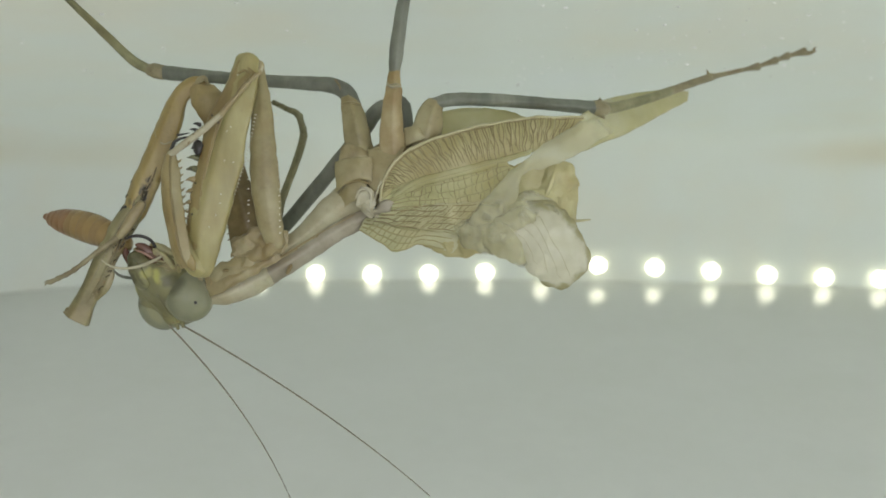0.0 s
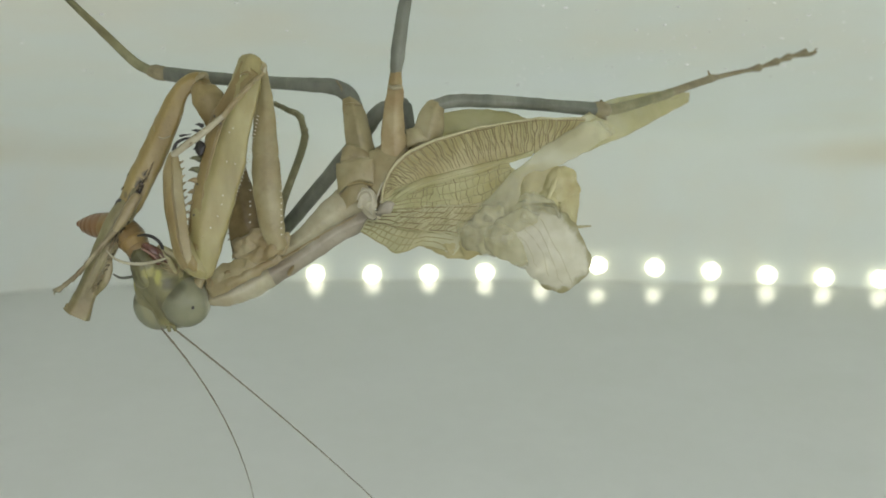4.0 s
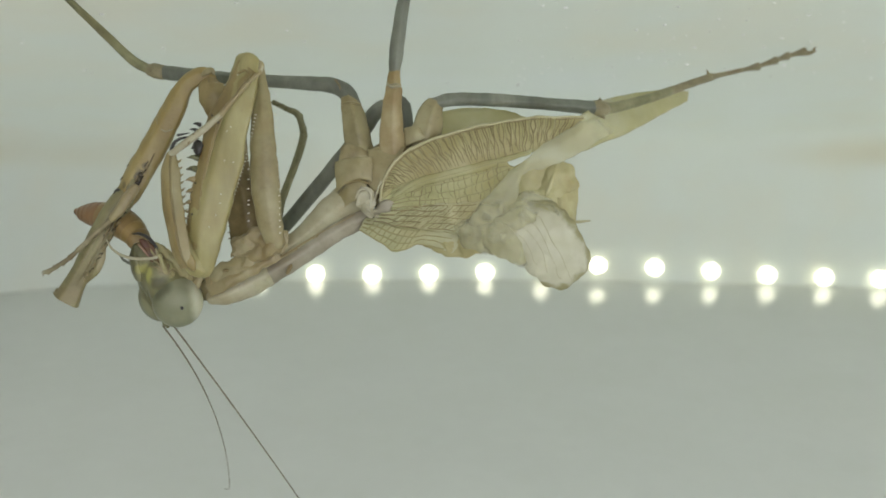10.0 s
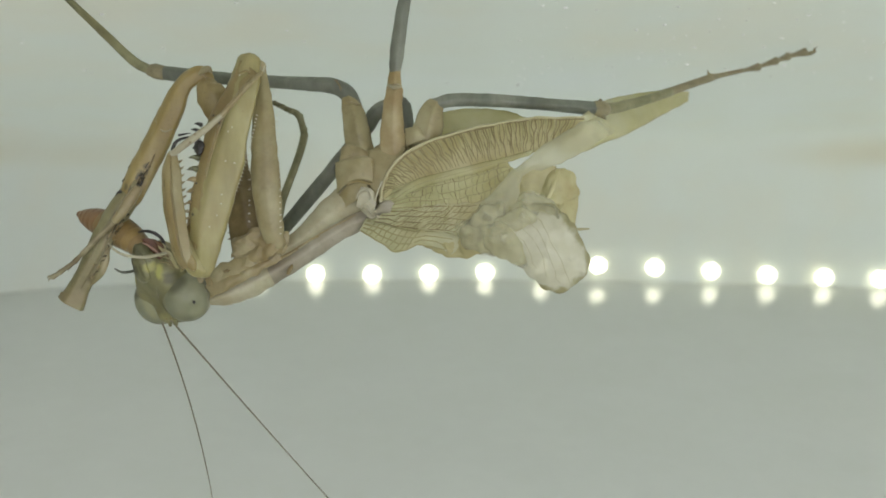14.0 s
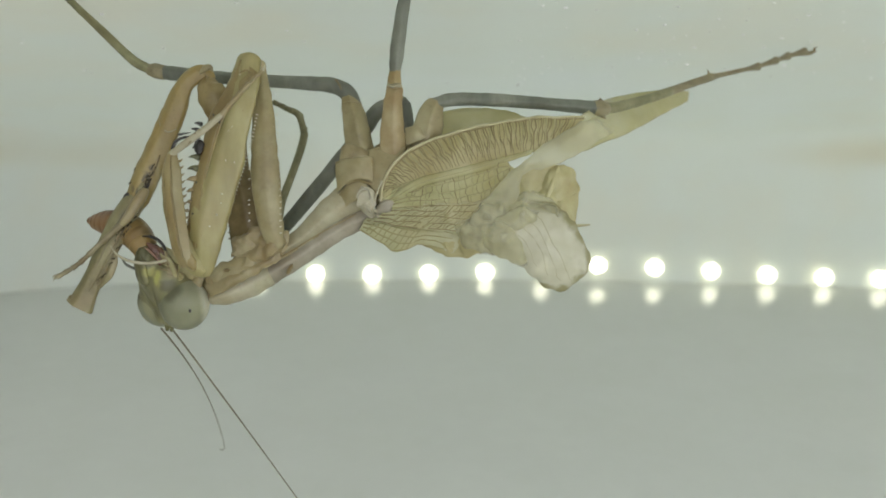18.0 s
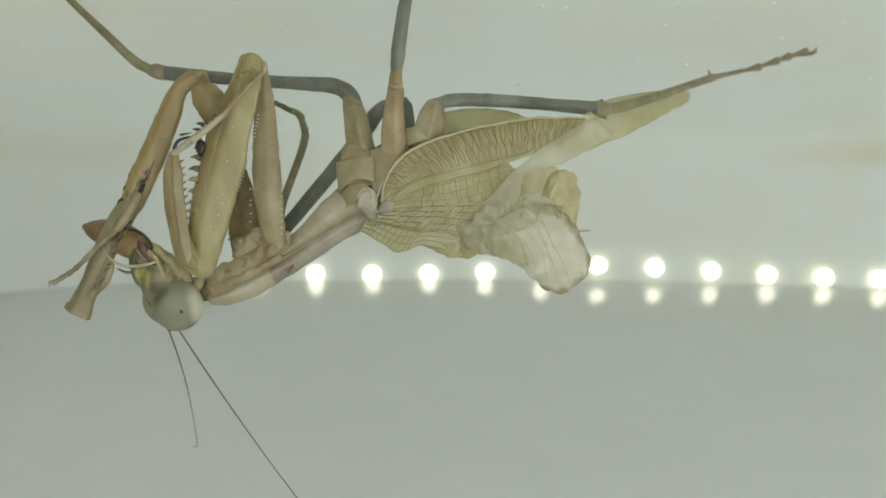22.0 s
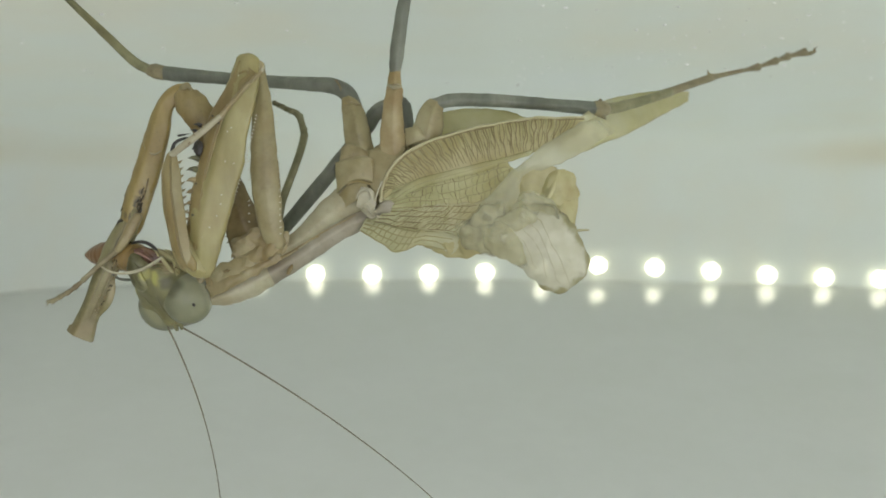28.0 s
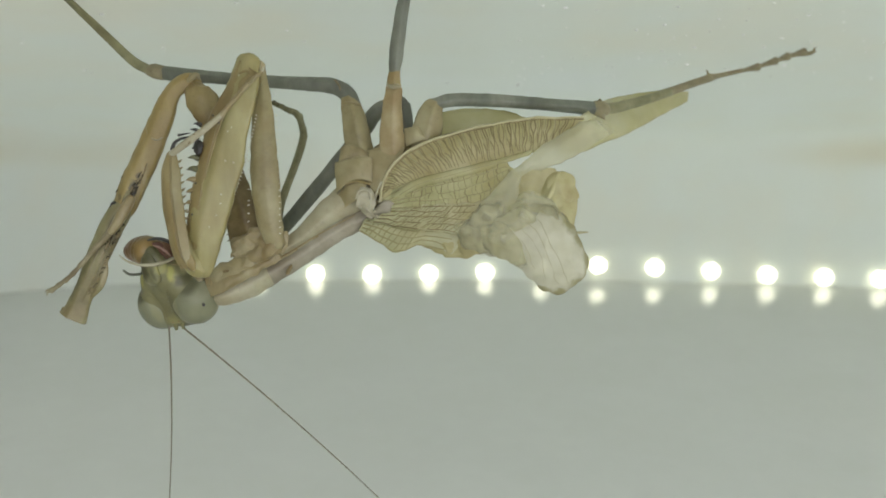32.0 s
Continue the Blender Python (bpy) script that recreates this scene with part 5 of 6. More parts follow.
def feeding_foreleg():
    # the shade on this rear coxa is put into its dark brown
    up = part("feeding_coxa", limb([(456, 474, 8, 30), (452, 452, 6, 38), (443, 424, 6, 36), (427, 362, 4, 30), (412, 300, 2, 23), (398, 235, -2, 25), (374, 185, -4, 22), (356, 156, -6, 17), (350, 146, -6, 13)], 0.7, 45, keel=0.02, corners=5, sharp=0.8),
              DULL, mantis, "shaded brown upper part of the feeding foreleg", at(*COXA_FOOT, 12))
    part("coxa_tip", limb([(402, 246, -8, 24), (382, 204, -10, 28), (365, 175, -11, 28), (356, 159, -11, 22), (354, 147, -10, 12)], 0.7, 30, corners=5, sharp=0.5), BROWN, up)
    for i in range(13):
        part("spinule", thorn(407 - 0.6 * i, 424 - 11 * i, 0, -5, 2, 1.8), DULL, up)
    hinge = at(242, 377, -6)
    fem = part("feeding_femur", limb([(366, 160, -4, 9), (354, 150, -7, 14), (338, 154, -8, 16), (319, 172, -8, 16), (305, 208, -8, 21), (283, 268, -8, 23.5), (257, 328, -8, 24), (240, 372, -8, 21.5), (230, 390, -8, 16)], 0.75, 45, keel=0.02, corners=5, sharp=0.6),
               FEMUR, mantis, "brown feeding foreleg holding the larva", hinge)
    part("femur_lobe", limb([(297, 214, -14, 7), (281, 246, -16, 13), (266, 280, -14, 12), (248, 320, -14, 10)], 0.5, 14), FEMUR, fem)
    part("suture", limb([(273, 232, -20, 0.8), (279, 248, -22.5, 1.5), (291, 255, -23.5, 1.5), (305, 250, -22, 0.8)], 0.8, 8, 0.4), BEIGE, fem, "pale seam")
    part("elbow_lobe", limb([(346, 150, -18, 3), (355, 142, -20, 6), (362, 140, -20, 5), (367, 146, -19, 2)], 0.7, 12, 0.2), BEIGE, fem, "pale pointed lobe at the elbow")
    part("groove", limb([(352, 150, -21, 0.8), (358, 158, -22, 1.6), (356, 166, -22, 0.8)], 0.7, 7), DULL, fem)
    shin = part("feeding_shin", limb([(252, 350, -9, 13), (240, 370, -9, 20.5), (215, 408, -9, 22), (188, 458, -9, 21), (169, 500, -9, 20), (158, 521, -9, 19), (148, 541, -9, 20.5), (140, 558, -9, 24), (136, 565, -9, 26)], 0.75, 45, 0.05, keel=0.02, ends=False, corners=5, sharp=0.75),
                SHIN, mantis, "tan lower part of the feeding foreleg, flared at its end", hinge)
    for u, v, du, dv in ((116, 552, -5, 1), (131, 566, -1, 6)):
        part("end_point", thorn(u + 4, v - 3, -12, du, dv, 6), SHIN, shin)
    lobe = Skin([(200, 462, -12), (188, 488, -15), (178, 512, -15), (168, 530, -12)], [(203, 466, -10), (202, 492, -11), (193, 513, -11), (172, 534, -10)], 3, 1)
    part("shin_lobe", lobe.mesh(16, 8, 4), SHIN, shin, "thin pale lobe along the edge")
    part("shin_ridge", limb([(134, 563, -19, 4), (145, 542, -19, 6), (158, 518, -19, 7), (176, 484, -19, 7.5), (198, 440, -20, 8), (220, 398, -21, 8), (238, 366, -22, 6), (248, 348, -24, 4)], 0.45, 16, 0.12, keel=0.04), SHIN, shin, "raised middle ridge")
    for off, a in ((-9, 0.9), (9, 1.1)):
        part("shin_groove", limb([(156 + off, 526, -22.5, 0.5), (176 + off, 488, -23.5, a), (200 + off, 440, -24, a), (222 + off, 398, -25, 0.6)], 0.8, 7, 0.4), SHANK, shin)
    part("folded_tibia", limb([(252, 360, -34, 8), (240, 378, -38, 10), (226, 400, -40, 9), (212, 418, -40, 7)], 0.8, 14, 0.15), COXA, shin, "slim tan tibia laid along the shin")
    rng = random.Random(8)
    for u, v, du, dv in ((250, 356, 9, -9), (246, 370, 11, -5), (238, 384, 12, -3), (228, 398, 11, 2), (222, 366, -9, 8)):
        part("spine", thorn(u, v, -28, du, dv, 2.8, 0, 0.2), BLACK, shin, "black spine")
    for i in range(22):
        f = i / 21 + rng.uniform(-0.02, 0.02)
        r = (2.8 - 1.3 * f) * rng.uniform(0.6, 1.1)
        part("spine", thorn(249 - 66 * f + rng.uniform(-3, 3), 374 + 132 * f + rng.uniform(-2, 2), -25 + 3 * f, -2 - rng.uniform(0, 5), 4 + rng.uniform(0, 6), r, -1, 0.25), (DULL, SPOT, SPOT, DULL)[i % 4], shin)
    for i in range(26):
        f = rng.random()
        part("speck", blob(238 - 84 * f + rng.uniform(-13, 12), 378 + 160 * f + rng.uniform(-5, 5), -27 + 4 * f, rng.uniform(1.2, 3.4), rng.uniform(0.8, 1.5), 2.2, 117 + rng.uniform(-25, 25), 0.8, None, 1), (SPOT, DULL, DULL)[i % 3], shin)
    for i in range(8):
        part("streak", blob(244 - 40 * i / 7 + rng.uniform(-3, 5), 372 + 70 * i / 7 + rng.uniform(-4, 4), -27, rng.uniform(7, 13), rng.uniform(1.4, 2.6), 2.2, 117 + rng.uniform(-9, 9), 0.8, None, 2), (SPOT, DULL)[i % 2], shin)
    for i in range(12):
        part("scar", blob(243 + rng.uniform(-9, 9), 370 + rng.uniform(-14, 12), -30, rng.uniform(2.5, 6), rng.uniform(1.5, 3), 3, rng.uniform(90, 140), 0.6, None, 2), (SPOT, DULL, SHANK)[i % 3], shin)
    for i in range(10):
        f = i / 9
        part("streak", blob(272 - 36 * f + rng.uniform(-5, 5), 308 + 68 * f + rng.uniform(-4, 4), -22, rng.uniform(7, 13), rng.uniform(1.4, 2.4), 2.4, 116 + rng.uniform(-10, 10), 0.7, None, 2), (DULL, SPOT)[i % 2], fem)
    for i in range(13):
        f = i / 12 + rng.uniform(-0.03, 0.03)
        part("spine", thorn(263 - 26 * f + rng.uniform(-3, 3), 316 + 68 * f, -21, -3 + rng.uniform(-4, 2), 7 + rng.uniform(0, 5), rng.uniform(1.8, 3.2), -2, 0.3), (SPOT, SPOT, DULL)[i % 3], fem)
    for u, v in ((238, 320), (229, 345), (222, 366)):
        part("spine", thorn(u, v, -14, -7, 5, 2.6, 0, 0.2), SPOT, fem)
    tar = part("feeding_tarsus", limb([(216, 414, -36, 6), (200, 426, -37, 5.2), (170, 448, -38, 4.4), (148, 466, -38, 4)], 0.9, 10), SHANK, shin, "thin foot with claws", at(216, 414, -36))
    return up, fem, shin, tar


FEED_COXA, FEED_FEMUR, FEED_SHIN, FEED_TARSUS = feeding_foreleg()
TARSUS_ROOT = at(216, 414, -36)


def tarsus_bits():
    bm = bmesh.new()
    for a, b in (((172, 446), (150, 464)), ((150, 464), (134, 476)), ((136, 475), (120, 484)), ((121, 483), (107, 490)), ((108, 490), (94, 496))):
        limb([(*a, -38, 3), ((a[0] + b[0]) / 2, (a[1] + b[1]) / 2, -38, 4), (*b, -38, 5)], 1, 8, 0.05, 4, bm)
    thorn(94, 497, -38, -8, 6, 2.6, 0, 0.3, bm)
    thorn(94, 496, -40, -10, 1, 2.6, 0, 0.3, bm)
    return bm


def join_tarsus():
    bm = tarsus_bits()
    for v in bm.verts:
        v.co -= TARSUS_ROOT
    bm.from_mesh(FEED_TARSUS.data)
    for v in bm.verts:
        v.co *= 1.05
    bm.to_mesh(FEED_TARSUS.data)
    bm.free()
    for p in FEED_TARSUS.data.polygons:
        p.use_smooth = True


join_tarsus()


# ---- the head, in its own space: x to the near eye, y from mouth to crown, z backwards ----


def head_blob(x, y, z, a, b, c, tilt=0.0, detail=4, rough=0.0):
    bm = bmesh.new()
    bmesh.ops.create_icosphere(bm, subdivisions=detail, radius=1.0)
    ca, sa = math.cos(radians(tilt)), math.sin(radians(tilt))
    for q in bm.verts:
        k = 1 + rough * noise.noise(q.co * 2.4 + Vector((x, y, z)) * 0.1)
        p, r, s = q.co.x * a * k, q.co.y * b * k, q.co.z * c * k
        q.co = Vector((x + p * ca - r * sa, y + p * sa + r * ca, z + s)) * UNIT
    return bm


def head_limb(pts, flat=1.0, sides=10, rough=0.05):
    bm = bmesh.new()
    line = smooth_line(pts, 5)
    sweep(bm, [Vector(q[:3]) * UNIT for q in line], [q[3] * UNIT for q in line], flat, sides, rough, True, 0, Vector((0, 0, 1)))
    return bm


def head_part(name, bm, material, parent, label=""):
    me = bpy.data.meshes.new(name)
    bm.to_mesh(me)
    bm.free()
    me.materials.append(material)
    for p in me.polygons:
        p.use_smooth = True
    ob = new(name, me)
    ob.parent = parent
    return tagged(ob, label)


def fused(shapes, spine, top, bottom, rings=64, sides=56, soft=5.0, crease=0.0):
    """One skin over ellipsoids (x, y, z, a, b, c, tilt) that melt into each other, ring by ring along y."""
    sh = np.array(shapes, dtype=float)
    ys = np.linspace(top, bottom, rings)
    zs = np.interp(-ys, [-q[0] for q in spine], [q[1] for q in spine])
    ang = np.linspace(0, 2 * math.pi, sides, endpoint=False)
    rad = np.arange(0.0, 115.0, 0.8)
    X = np.cos(ang)[None, :, None] * rad[None, None, :] + 0 * ys[:, None, None]
    Z = np.sin(ang)[None, :, None] * rad[None, None, :] + zs[:, None, None]
    Y = ys[:, None, None] + 0 * X
    total = np.zeros_like(X)
    for x, y, z, p, q, r, tilt in sh:
        ca, sa = math.cos(radians(tilt)), math.sin(radians(tilt))
        dx, dy, dz = X - x, Y - y, Z - z
        ex, ey, ez = (dx * ca + dy * sa) / p, (-dx * sa + dy * ca) / q, dz / r
        k0 = np.sqrt(ex * ex + ey * ey + ez * ez) + 1e-6
        k1 = np.sqrt((ex / p) ** 2 + (ey / q) ** 2 + (ez / r) ** 2) + 1e-6
        total += np.exp(np.clip(-k0 * (k0 - 1) / k1 / soft, -50, 30))
    inside = total > 1.0
    last = inside.shape[2] - 1 - np.argmax(inside[:, :, ::-1], axis=2)
    last = np.where(inside.any(axis=2), last, 0)
    bm = bmesh.new()
    sets = []
    for i in range(rings):
        ring = []
        for k in range(sides):
            j = last[i, k]
            r = rad[j]
            if 0 < j < len(rad) - 1:
                f0, f1 = math.log(max(total[i, k, j], 1e-9)), math.log(max(total[i, k, j + 1], 1e-9))
                r += 0.8 * f0 / max(f0 - f1, 1e-6)
            q = Vector((r * math.cos(ang[k]), ys[i], zs[i] + r * math.sin(ang[k])))
            if crease:
                w = crease * min(1.0, max(0.0, (-80 - ys[i]) / 30))
                q += Vector((math.cos(ang[k]), 0, math.sin(ang[k]))) * w * (noise.noise(q * 0.11) + 0.5 * noise.noise(q * 0.27))
            ring.append(bm.verts.new(q * UNIT))
        sets.append(ring)
    for p, q in zip(sets, sets[1:]):
        for k in range(sides):
            bm.faces.new((p[k], p[(k + 1) % sides], q[(k + 1) % sides], q[k]))
    bm.faces.new(sets[0])
    bm.faces.new(list(reversed(sets[-1])))
    bmesh.ops.recalc_face_normals(bm, faces=bm.faces)
    return bm


# what chews or feels about: (hinge, degrees, phase, axis, seconds for one swing, how far it goes with the opening mouth, part)
CHEWERS = []
# the dark spot that glides over the eye as the head turns
SPOTS = []
EYE_AT, EYE_HALF = Vector((38.5, -37, 21)), Vector((40, 46, 43))


def spot_pose(t):
    turn = table(HEAD, t)[3]
    way = head_pose(t).to_3x3().transposed() @ Vector((0.72 - 0.0055 * (turn - 41), -1, -0.27)).normalized()
    k = 1 / math.sqrt(sum((w / h) ** 2 for w, h in zip(way, EYE_HALF)))
    return Matrix.Translation((EYE_AT + way * k) * UNIT)


def head():
    shapes = [(0, -28, 31, 44, 38, 31, 0), (0, -18, 22, 38, 24, 26, 0), (0, -66, 15, 33, 50, 25, 0), (0, -92, 3, 25, 42, 24, 0), (0, -122, -5, 19, 30, 17, 0)]
    for k in (-1, 1):
        shapes += [(38.5 * k, -37, 21, 38, 44, 41, 8 * k), (30 * k, -88, 16, 20, 34, 20, 0), (27 * k, -74, 6, 20, 34, 22, 0), (32 * k, -84, 42, 18, 26, 20, 0)]
    cap = head_part("head", fused(shapes, [(12, 28), (-60, 24), (-95, 13), (-120, 2), (-155, -6)], 9, -150, crease=1.6), HEAD_SKIN, mantis, "triangular olive-green head turned downwards")
    for k in (-1, 1):
        head_part("eye", head_blob(38.5 * k, -37, 21, 40, 46, 43, 8 * k), EYE, cap, "large pale green bulging eye")
        head_part("eye_rim", head_limb([(16 * k, -8, -8, 0.5), (9 * k, -32, -13, 0.7), (14 * k, -60, -18, 0.8), (28 * k, -82, -16, 0.5)], 0.7, 8), HEAD_SKIN, cap)
        head_part("antenna_socket", head_limb([(8 * k, 0, 2, 4.5), (8 * k, 8, 0, 3)], 1, 10), HEAD_SKIN, cap)
        head_part("ocellus", head_blob(6 * k, -8, -3, 2.6, 3, 2.4, 0, 2), BROWN, cap)
    SPOTS.append(head_part("pupil", head_blob(0, 0, 0, 2.6, 3.4, 2.6, 0, 2), BLACK, cap, "tiny dark eye spot"))
    head_part("clypeus", head_limb([(0, -92, -20, 17), (0, -104, -21, 18), (0, -117, -19, 17)], 0.4, 24, 0.12), HEAD_SKIN, cap, "olive shield over the mouth")
    head_part("labrum", head_limb([(0, -118, -19, 17), (0, -130, -18, 14), (-1, -141, -13, 8)], 0.45, 20, 0.12), HEAD_SKIN, cap, "dark olive upper lip")
    rng = random.Random(21)
    for i in range(9):
        head_part("cheek_wrinkle", head_limb([(30 + rng.uniform(-6, 14), -122 + 5 * i, -2 + rng.uniform(-6, 4), 0.6), (40 + rng.uniform(-6, 8), -116 + 4.5 * i, 2 + rng.uniform(-4, 5), rng.uniform(1.0, 2.2)), (50 + rng.uniform(-6, 6), -108 + 4 * i, 9, 0.5)], 0.7, 8, 0.5),
                  (GENA, HEAD_SKIN, DULL)[i % 3], cap)
    CHEWERS.append((Vector((34, -90, 26)) * UNIT, 3.0, 0.1, "Z", 1.3, 0.45, head_part("maxilla", head_limb([(44, -62, 50, 8), (46, -78, 44, 13), (45, -94, 37, 15), (41, -110, 29, 13), (35, -126, 21, 9.5), (28, -140, 14, 4.5)], 0.8, 30, 0.7), GENA, cap, "pale lime crumpled jaw lobe")))
    CHEWERS.append((Vector((34, -90, 16)) * UNIT, 4.0, 0.4, "Z", 1.3, 0.4, head_part("maxilla", head_limb([(46, -90, 14, 8), (43, -106, 12, 9), (38, -122, 9, 7.5), (30, -136, 5, 3)], 0.7, 20, 0.6), GENA, cap)))
    head_part("maxilla", head_limb([(-30, -100, 26, 12), (-24, -126, 20, 10), (-14, -150, 12, 5)], 0.8, 12, 0.3), GENA, cap)
    for k in (-1, 1):
        CHEWERS.append((Vector((22 * k, -108, 0)) * UNIT, 5.0 * k, 0.2, "Z", 1.3, 0.35, head_part("mandible", head_limb([(28 * k, -114, 4, 6), (29 * k, -128, 3, 7.5), (25 * k, -141, 1, 8), (18 * k, -149, -1, 5.5), (11 * k, -153, -2, 2)], 0.85, 18, 0.25), FLESH, cap, "wet rosy rounded jaw")))
    head_part("jaw_rim", head_limb([(38, -122, -2, 0.8), (35, -134, -6, 1.7), (28, -144, -9, 1.9), (17, -150, -10, 1.0)], 0.8, 8, 0.5), ROSY, cap, "pale pink jaw edge")
    head_part("labium", head_limb([(40, -106, 10, 5), (36, -122, 8, 8), (28, -136, 5, 9), (17, -147, 2, 6), (8, -153, 0, 2)], 0.8, 20, 0.8), RED, cap, "wet red-brown crumpled lower lip")
    for i in range(14):
        x, y, z = 45 + rng.uniform(-8, 7), -92 + rng.uniform(-42, 18), 22 + rng.uniform(-20, 22)
        x -= max(0, -108 - y) * 0.35
        head_part("cheek_fold", head_limb([(x, y + 8, z - 4, 1.0), (x + rng.uniform(0, 5), y + rng.uniform(-2, 3), z, rng.uniform(2.4, 4.6)), (x - rng.uniform(2, 6), y - rng.uniform(6, 13), z + rng.uniform(-5, 5), 1.0)], 0.7, 10, 0.8),
                  (GENA, GENA, BEIGE, GENA, ROSY)[i % 5], cap)
    pale = head_part("palp", head_limb([(46, -122, 14, 2.2), (38, -122, -6, 2.7), (24, -125, -26, 2.8), (6, -134, -42, 2.5), (-7, -147, -51, 2.0), (-15, -162, -54, 1.0)], 0.9, 10), PALE, cap, "pale curved mouth feeler")
    dark = head_part("palp", head_limb([(37, -122, 12, 2.2), (40, -138, 12, 2.9), (34, -152, 8, 3.1), (21, -161, 2, 2.8), (6, -163, -4, 1.5)], 0.9, 10), BLACK, cap, "dark hooked mouth feeler")
    grey = head_part("palp", head_limb([(-30, -104, -2, 2.6), (-34, -109, -16, 2.8), (-37, -117, -29, 2.6), (-38, -129, -36, 1.5)], 0.9, 8), GREY, cap)
    for root, turn, phase, axis, beat, along, ob in ((Vector((44, -122, 12)), 7, 0.0, "X", 2.1, 0.0, pale), (Vector((24, -126, 12)), 8, 0.35, "X", 1.7, 1.0, dark), (Vector((-32, -104, -2)), 14, 0.8, "X", 2.6, 0.0, grey)):
        CHEWERS.append((root * UNIT, turn, phase, axis, beat, along, ob))
    return cap


HEAD_PART = head()

# ---- antennae, in short stiff sections ----
FAR_LONG, NEAR_LONG, PIECES = 430.0, 560.0, 12


def feeler_line(t, near):
    """The places along an antenna at t seconds, its sections all of one length."""
    hu, hv, _, turn = table(HEAD, t)
    side = max(0.0, turn - 56) * 0.85
    fm, fu, fv, nm, nu, nv = table(FEELERS, t)
    root = np.array([hu - 2 + side, hv - 3 + side * 0.3]) if near else np.array([hu - 17 + side, hv + 2 + side * 0.3])
    nm += float(np.interp(nu, (560, 640, 690, 735), (-11, -11, -8, 5)))
    fm += -9 if fv > 880 else 0
    mid_u, end = (nm, np.array([nu, nv])) if near else (fm, np.array([fu, fv]))
    k = (726 - root[1]) / (end[1] - root[1])
    k = min(k, 0.92)
    mid = np.array([mid_u, root[1] + (end[1] - root[1]) * k])
    a = end - root
    bend = mid - root - a * k
    bend /= k * (1 - k) * 4
    long = NEAR_LONG if near else FAR_LONG
    flat = []
    for i in range(161):
        s = i / 100
        flat.append(root + a * s + bend * 4 * s * (1 - min(s, 1.15)))
    flat = np.array(flat)
    along = np.concatenate([[0], np.cumsum(np.linalg.norm(np.diff(flat, axis=0), axis=1))])
    shown = float(np.interp(100, range(161), along))
    seen_tip = end[1] < 881
    reach = min(shown, long * 0.985) if seen_tip else min(max(shown + 12, long * 0.93), long * 0.985)
    deep = math.sqrt(max(long ** 2 - reach ** 2, 0))
    out = []
    for i in range(PIECES + 1):
        f = i / PIECES
        w = 8 + deep * f
        d = f * reach
        q = [float(np.interp(d, along, flat[:, c])) for c in (0, 1)]
        out.append(at(q[0], q[1], w))
    return out


def feeler_poses(t, near):
    line = feeler_line(t, near)
    poses = []
    for a, b in zip(line, line[1:]):
        d = (b - a).normalized()
        side = d.cross(Vector((0, 1, 0))).normalized()
        m = Matrix((side, d, side.cross(d))).transposed().to_4x4()
        poses.append(Matrix.Translation(a) @ m)
    return poses


def feelers():
    made = []
    for near in (False, True):
        long = (NEAR_LONG if near else FAR_LONG) / PIECES
        row = []
        for i in range(PIECES):
            r0 = (1.8 if near else 1.7) - 0.9 * i / PIECES
            r1 = r0 - 0.9 / PIECES
            bm = bmesh.new()
            pts = [Vector((0, -2.5 if i else 0, 0)), Vector((0, long * 0.5, 0)), Vector((0, long + 2.5, 0))]
            if not near and i == PIECES - 1:
                pts = [Vector((0, -0.6, 0)), Vector((0, long * 0.5, 0)), Vector((-1, long * 0.85, 0)), Vector((-5, long, 0)), Vector((-11, long * 0.98, 0))]
            sweep(bm, [p * UNIT for p in pts], [(r0 + (r1 - r0) * k / (len(pts) - 1)) * UNIT for k in range(len(pts))], 1, 7, 0, True, 0, Vector((0, 0, 1)))
            row.append(head_part("antenna_section", bm, HAIR, HEAD_PART, "thin grey-brown thread-like antenna" if i == 0 else ""))
        made.append(row)
    return made


FEELER_PARTS = feelers()

# ---- the larva, in rings ----
RINGS = 12
RING_LONG = 14.5
MOUTH = Vector((-10, -140, 4)) * UNIT
GULLET = Vector((0, -62, 24)) * UNIT
larva = thing("larva", at(160, 410, 12), "amber-brown ringed larva being eaten by the mantis", "larva")


def larva_girth(i):
    return (7, 15, 20.5, 23.5, 25.5, 27, 28, 28, 27, 25, 22, 19)[i]


def larva_rings():
    row = []
    for i in range(RINGS):
        r, nxt = larva_girth(i), larva_girth(min(i + 1, RINGS - 1))
        bm = bmesh.new()
        pts = [(-3, r * 0.955), (0.8, r * 0.99), (RING_LONG * 0.5, (r + nxt) * 0.504), (RING_LONG - 0.8, nxt * 0.99), (RING_LONG + 3, nxt * 0.955)]
        sweep(bm, [Vector((0, p[0], 0)) * UNIT for p in pts], [p[1] * UNIT for p in pts], 0.95, 18, 0.04, True, i, Vector((0, 0, 1)))
        if i == 0:
            for k in (-1, 1):
                sweep(bm, [Vector((2 * k, -2.5, 0)) * UNIT, Vector((2.4 * k, -5, 0)) * UNIT], [1.2 * UNIT, 0.5 * UNIT], 1, 6, 0, True, 0, Vector((0, 0, 1)))
        me = bpy.data.meshes.new("body_ring")
        bm.to_mesh(me)
        bm.free()
        me.materials.append(WORM_TAIL if i < 4 else (BAND, WORM)[i % 2])
        for p in me.polygons:
            p.use_smooth = True
        ob = new("body_ring", me)
        ob.parent = larva
        if i == 0:
            tagged(ob, "reddish pointed tail end")
        row.append(ob)
    return row


LARVA_PARTS = larva_rings()


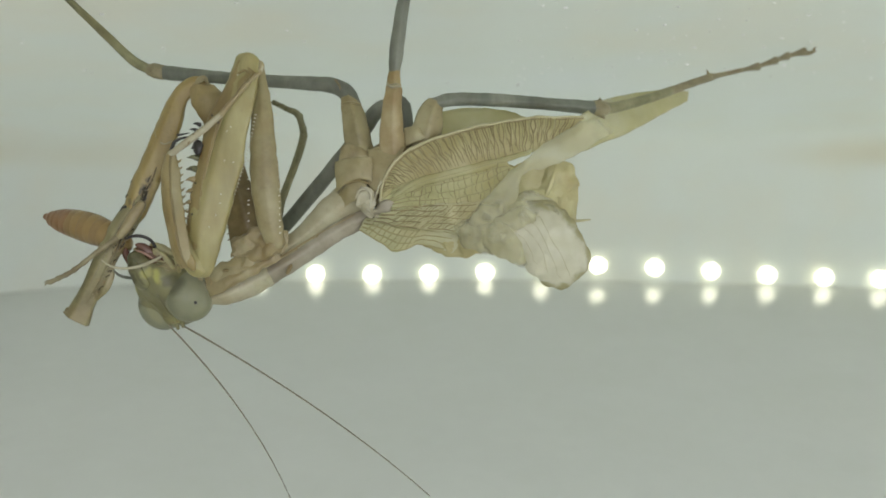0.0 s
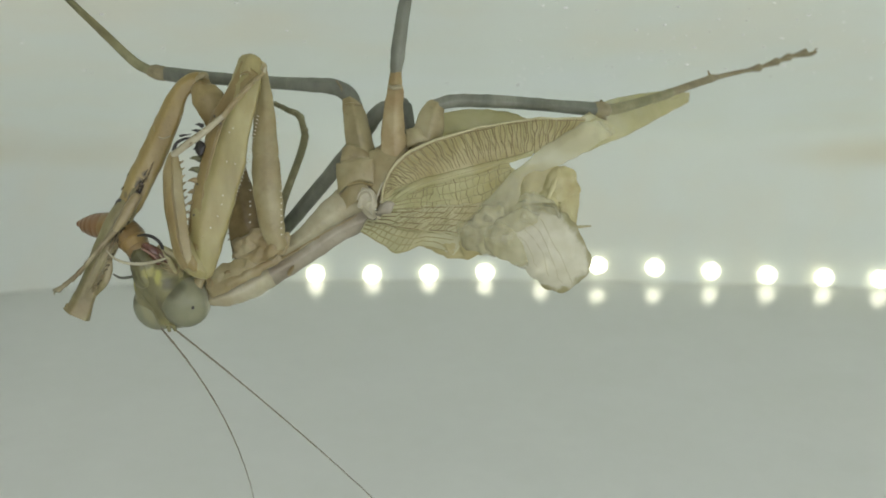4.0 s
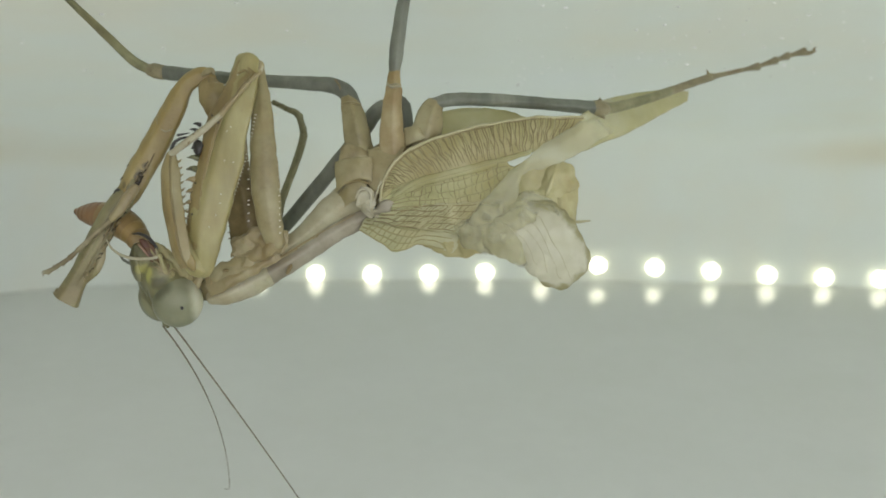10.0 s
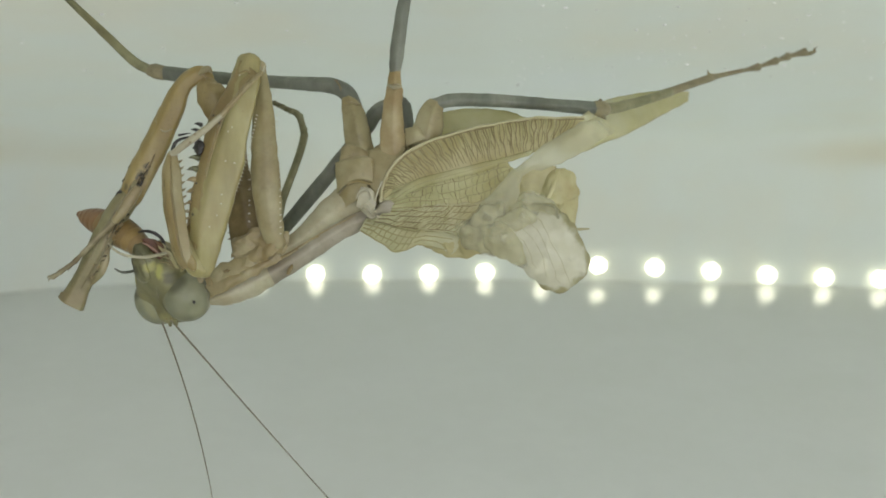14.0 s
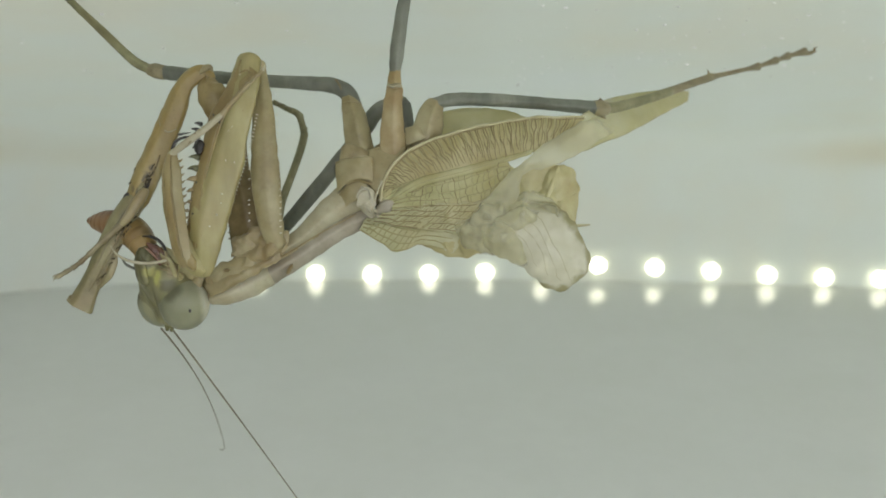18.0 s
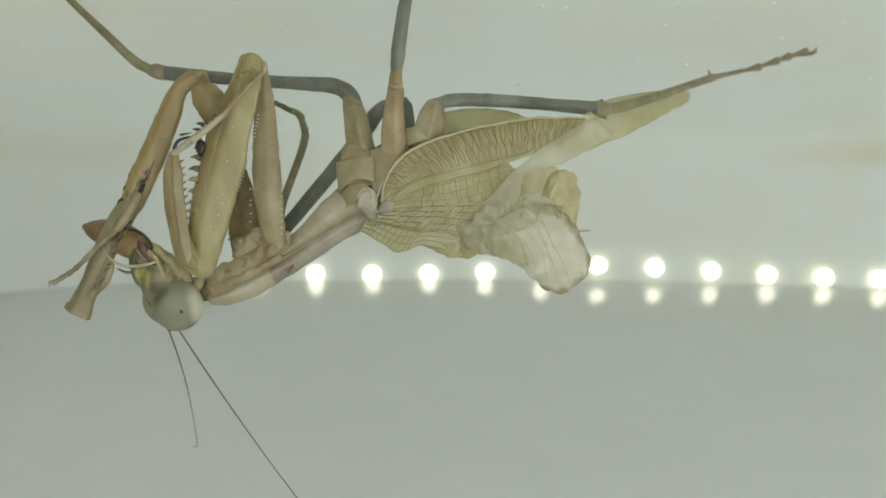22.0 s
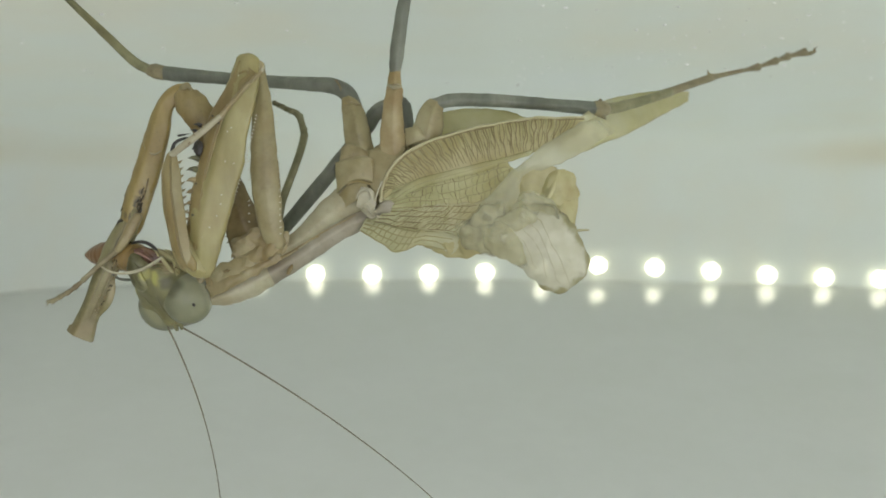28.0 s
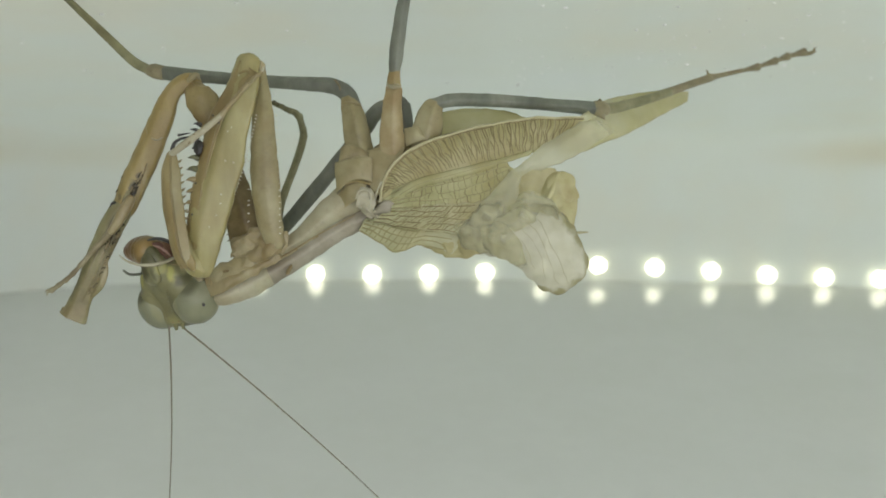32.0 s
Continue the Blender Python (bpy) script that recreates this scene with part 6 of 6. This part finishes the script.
def larva_poses(t):
    """Rings strung from the tail tip to the mouth and on into the gullet."""
    u, v = table(LARVA, t)
    h = head_pose(t)
    tail, mouth, gut = at(u, v, 42), h @ MOUTH, h @ GULLET
    reach = [0, (mouth - tail).length]
    reach.append(reach[1] + (gut - mouth).length)
    arch = Vector((0.35, 0, 0.94)) * table(ARCH, t)[0] * UNIT * min(1.0, reach[1] / (150 * UNIT))

    def place(d):
        if d > reach[1]:
            return mouth.lerp(gut, min((d - reach[1]) / (reach[2] - reach[1]), 1))
        f = d / reach[1]
        g = f ** 1.35
        return tail.lerp(mouth, f) + arch * (4 * g * (1 - g))

    poses = []
    for i in range(RINGS):
        d = i * RING_LONG * UNIT
        a, b = place(min(d, reach[2] - 1e-3)), place(min(d + RING_LONG * UNIT, reach[2]))
        way = (b - a).normalized()
        side = way.cross(Vector((0, 1, 0))).normalized()
        m = Matrix((side, way, side.cross(way))).transposed().to_4x4()
        poses.append(Matrix.Translation(a) @ m)
    return poses


def moments():
    return sorted({r[0] for r in FORELEG} | {r[0] for r in HEAD})


def motions():
    times = moments()
    walk(mantis, [(r[0], sway(r[0]) @ Matrix.Translation(BASE)) for r in SWAY])
    root = lambda t: (sway(t) @ Matrix.Translation(BASE)).inverted()
    foot = at(500, 420, -50) - BASE
    for ob in FOLDED_LEG:
        home = Matrix.Translation(HOME[ob.name] - BASE)
        walk(ob, [(r[0], Matrix.Translation(foot) @ Matrix.Rotation(r[3] / 320, 4, "Y") @ Matrix.Translation(-foot) @ home) for r in SWAY])
    lar = larva.matrix_basis.inverted()
    walk(HEAD_PART, [(t, root(t) @ head_pose(t)) for t in times])
    for near, row in zip((False, True), FEELER_PARTS):
        all_poses = [feeler_poses(t, near) for t in times]
        for i, ob in enumerate(row):
            walk(ob, [(t, head_pose(t).inverted() @ p[i]) for t, p in zip(times, all_poses)])
    all_poses = [larva_poses(t) for t in times]
    for i, ob in enumerate(LARVA_PARTS):
        walk(ob, [(t, lar @ p[i]) for t, p in zip(times, all_poses)])
    walk(SPOTS[0], [(t, spot_pose(t)) for t in times])
    beats = [i * 0.4 for i in range(81)]
    for root_at, turn, phase, axis, beat, along, ob in CHEWERS:
        swing = lambda t: Matrix.Translation(root_at + Vector((0, -along * table(GAPE, t)[0] * UNIT, 0))) @ Matrix.Rotation(radians(turn * math.sin(2 * math.pi * (t / beat + phase))), 4, axis) @ Matrix.Translation(-root_at)
        walk(ob, [(t, swing(t)) for t in beats])
    # the femur part was modelled unturned at the start, so its turn counts from there
    f0 = foreleg_pose(0.0).to_quaternion().inverted().to_matrix().to_4x4()
    c0 = coxa_pose(0.0).to_quaternion().inverted().to_matrix().to_4x4()
    s0 = shin_pose(0.0).to_quaternion().inverted().to_matrix().to_4x4()
    fem = lambda t: shin_pose(t) @ s0
    walk(FEED_FEMUR, [(t, root(t) @ foreleg_pose(t) @ f0) for t in times])
    walk(FEED_SHIN, [(t, root(t) @ fem(t)) for t in times])
    walk(FEED_COXA, [(t, root(t) @ coxa_pose(t) @ c0) for t in times])
    rows, first = [], None
    for t in times:
        a = table(FORELEG, t)
        tip = fem(t).inverted() @ at(a[4], a[5], -38)
        here = TARSUS_ROOT - HOME[FEED_SHIN.name]
        turn = math.atan2(tip.z - here.z, tip.x - here.x) % (2 * math.pi)
        first = turn if first is None else first
        rows.append((t, Matrix.Translation(here) @ Matrix.Rotation(-(turn - first), 4, "Y")))
    walk(FEED_TARSUS, rows)
    for ob, share in ((ABDOMEN, 1 / 320), (BLISTER, 0.45 / 200)):
        home = Matrix.Translation(HOME[ob.name] - BASE)
        walk(ob, [(t, home @ Matrix.Rotation(sink * share, 4, "Y")) for t, sink in BREATH])


motions()
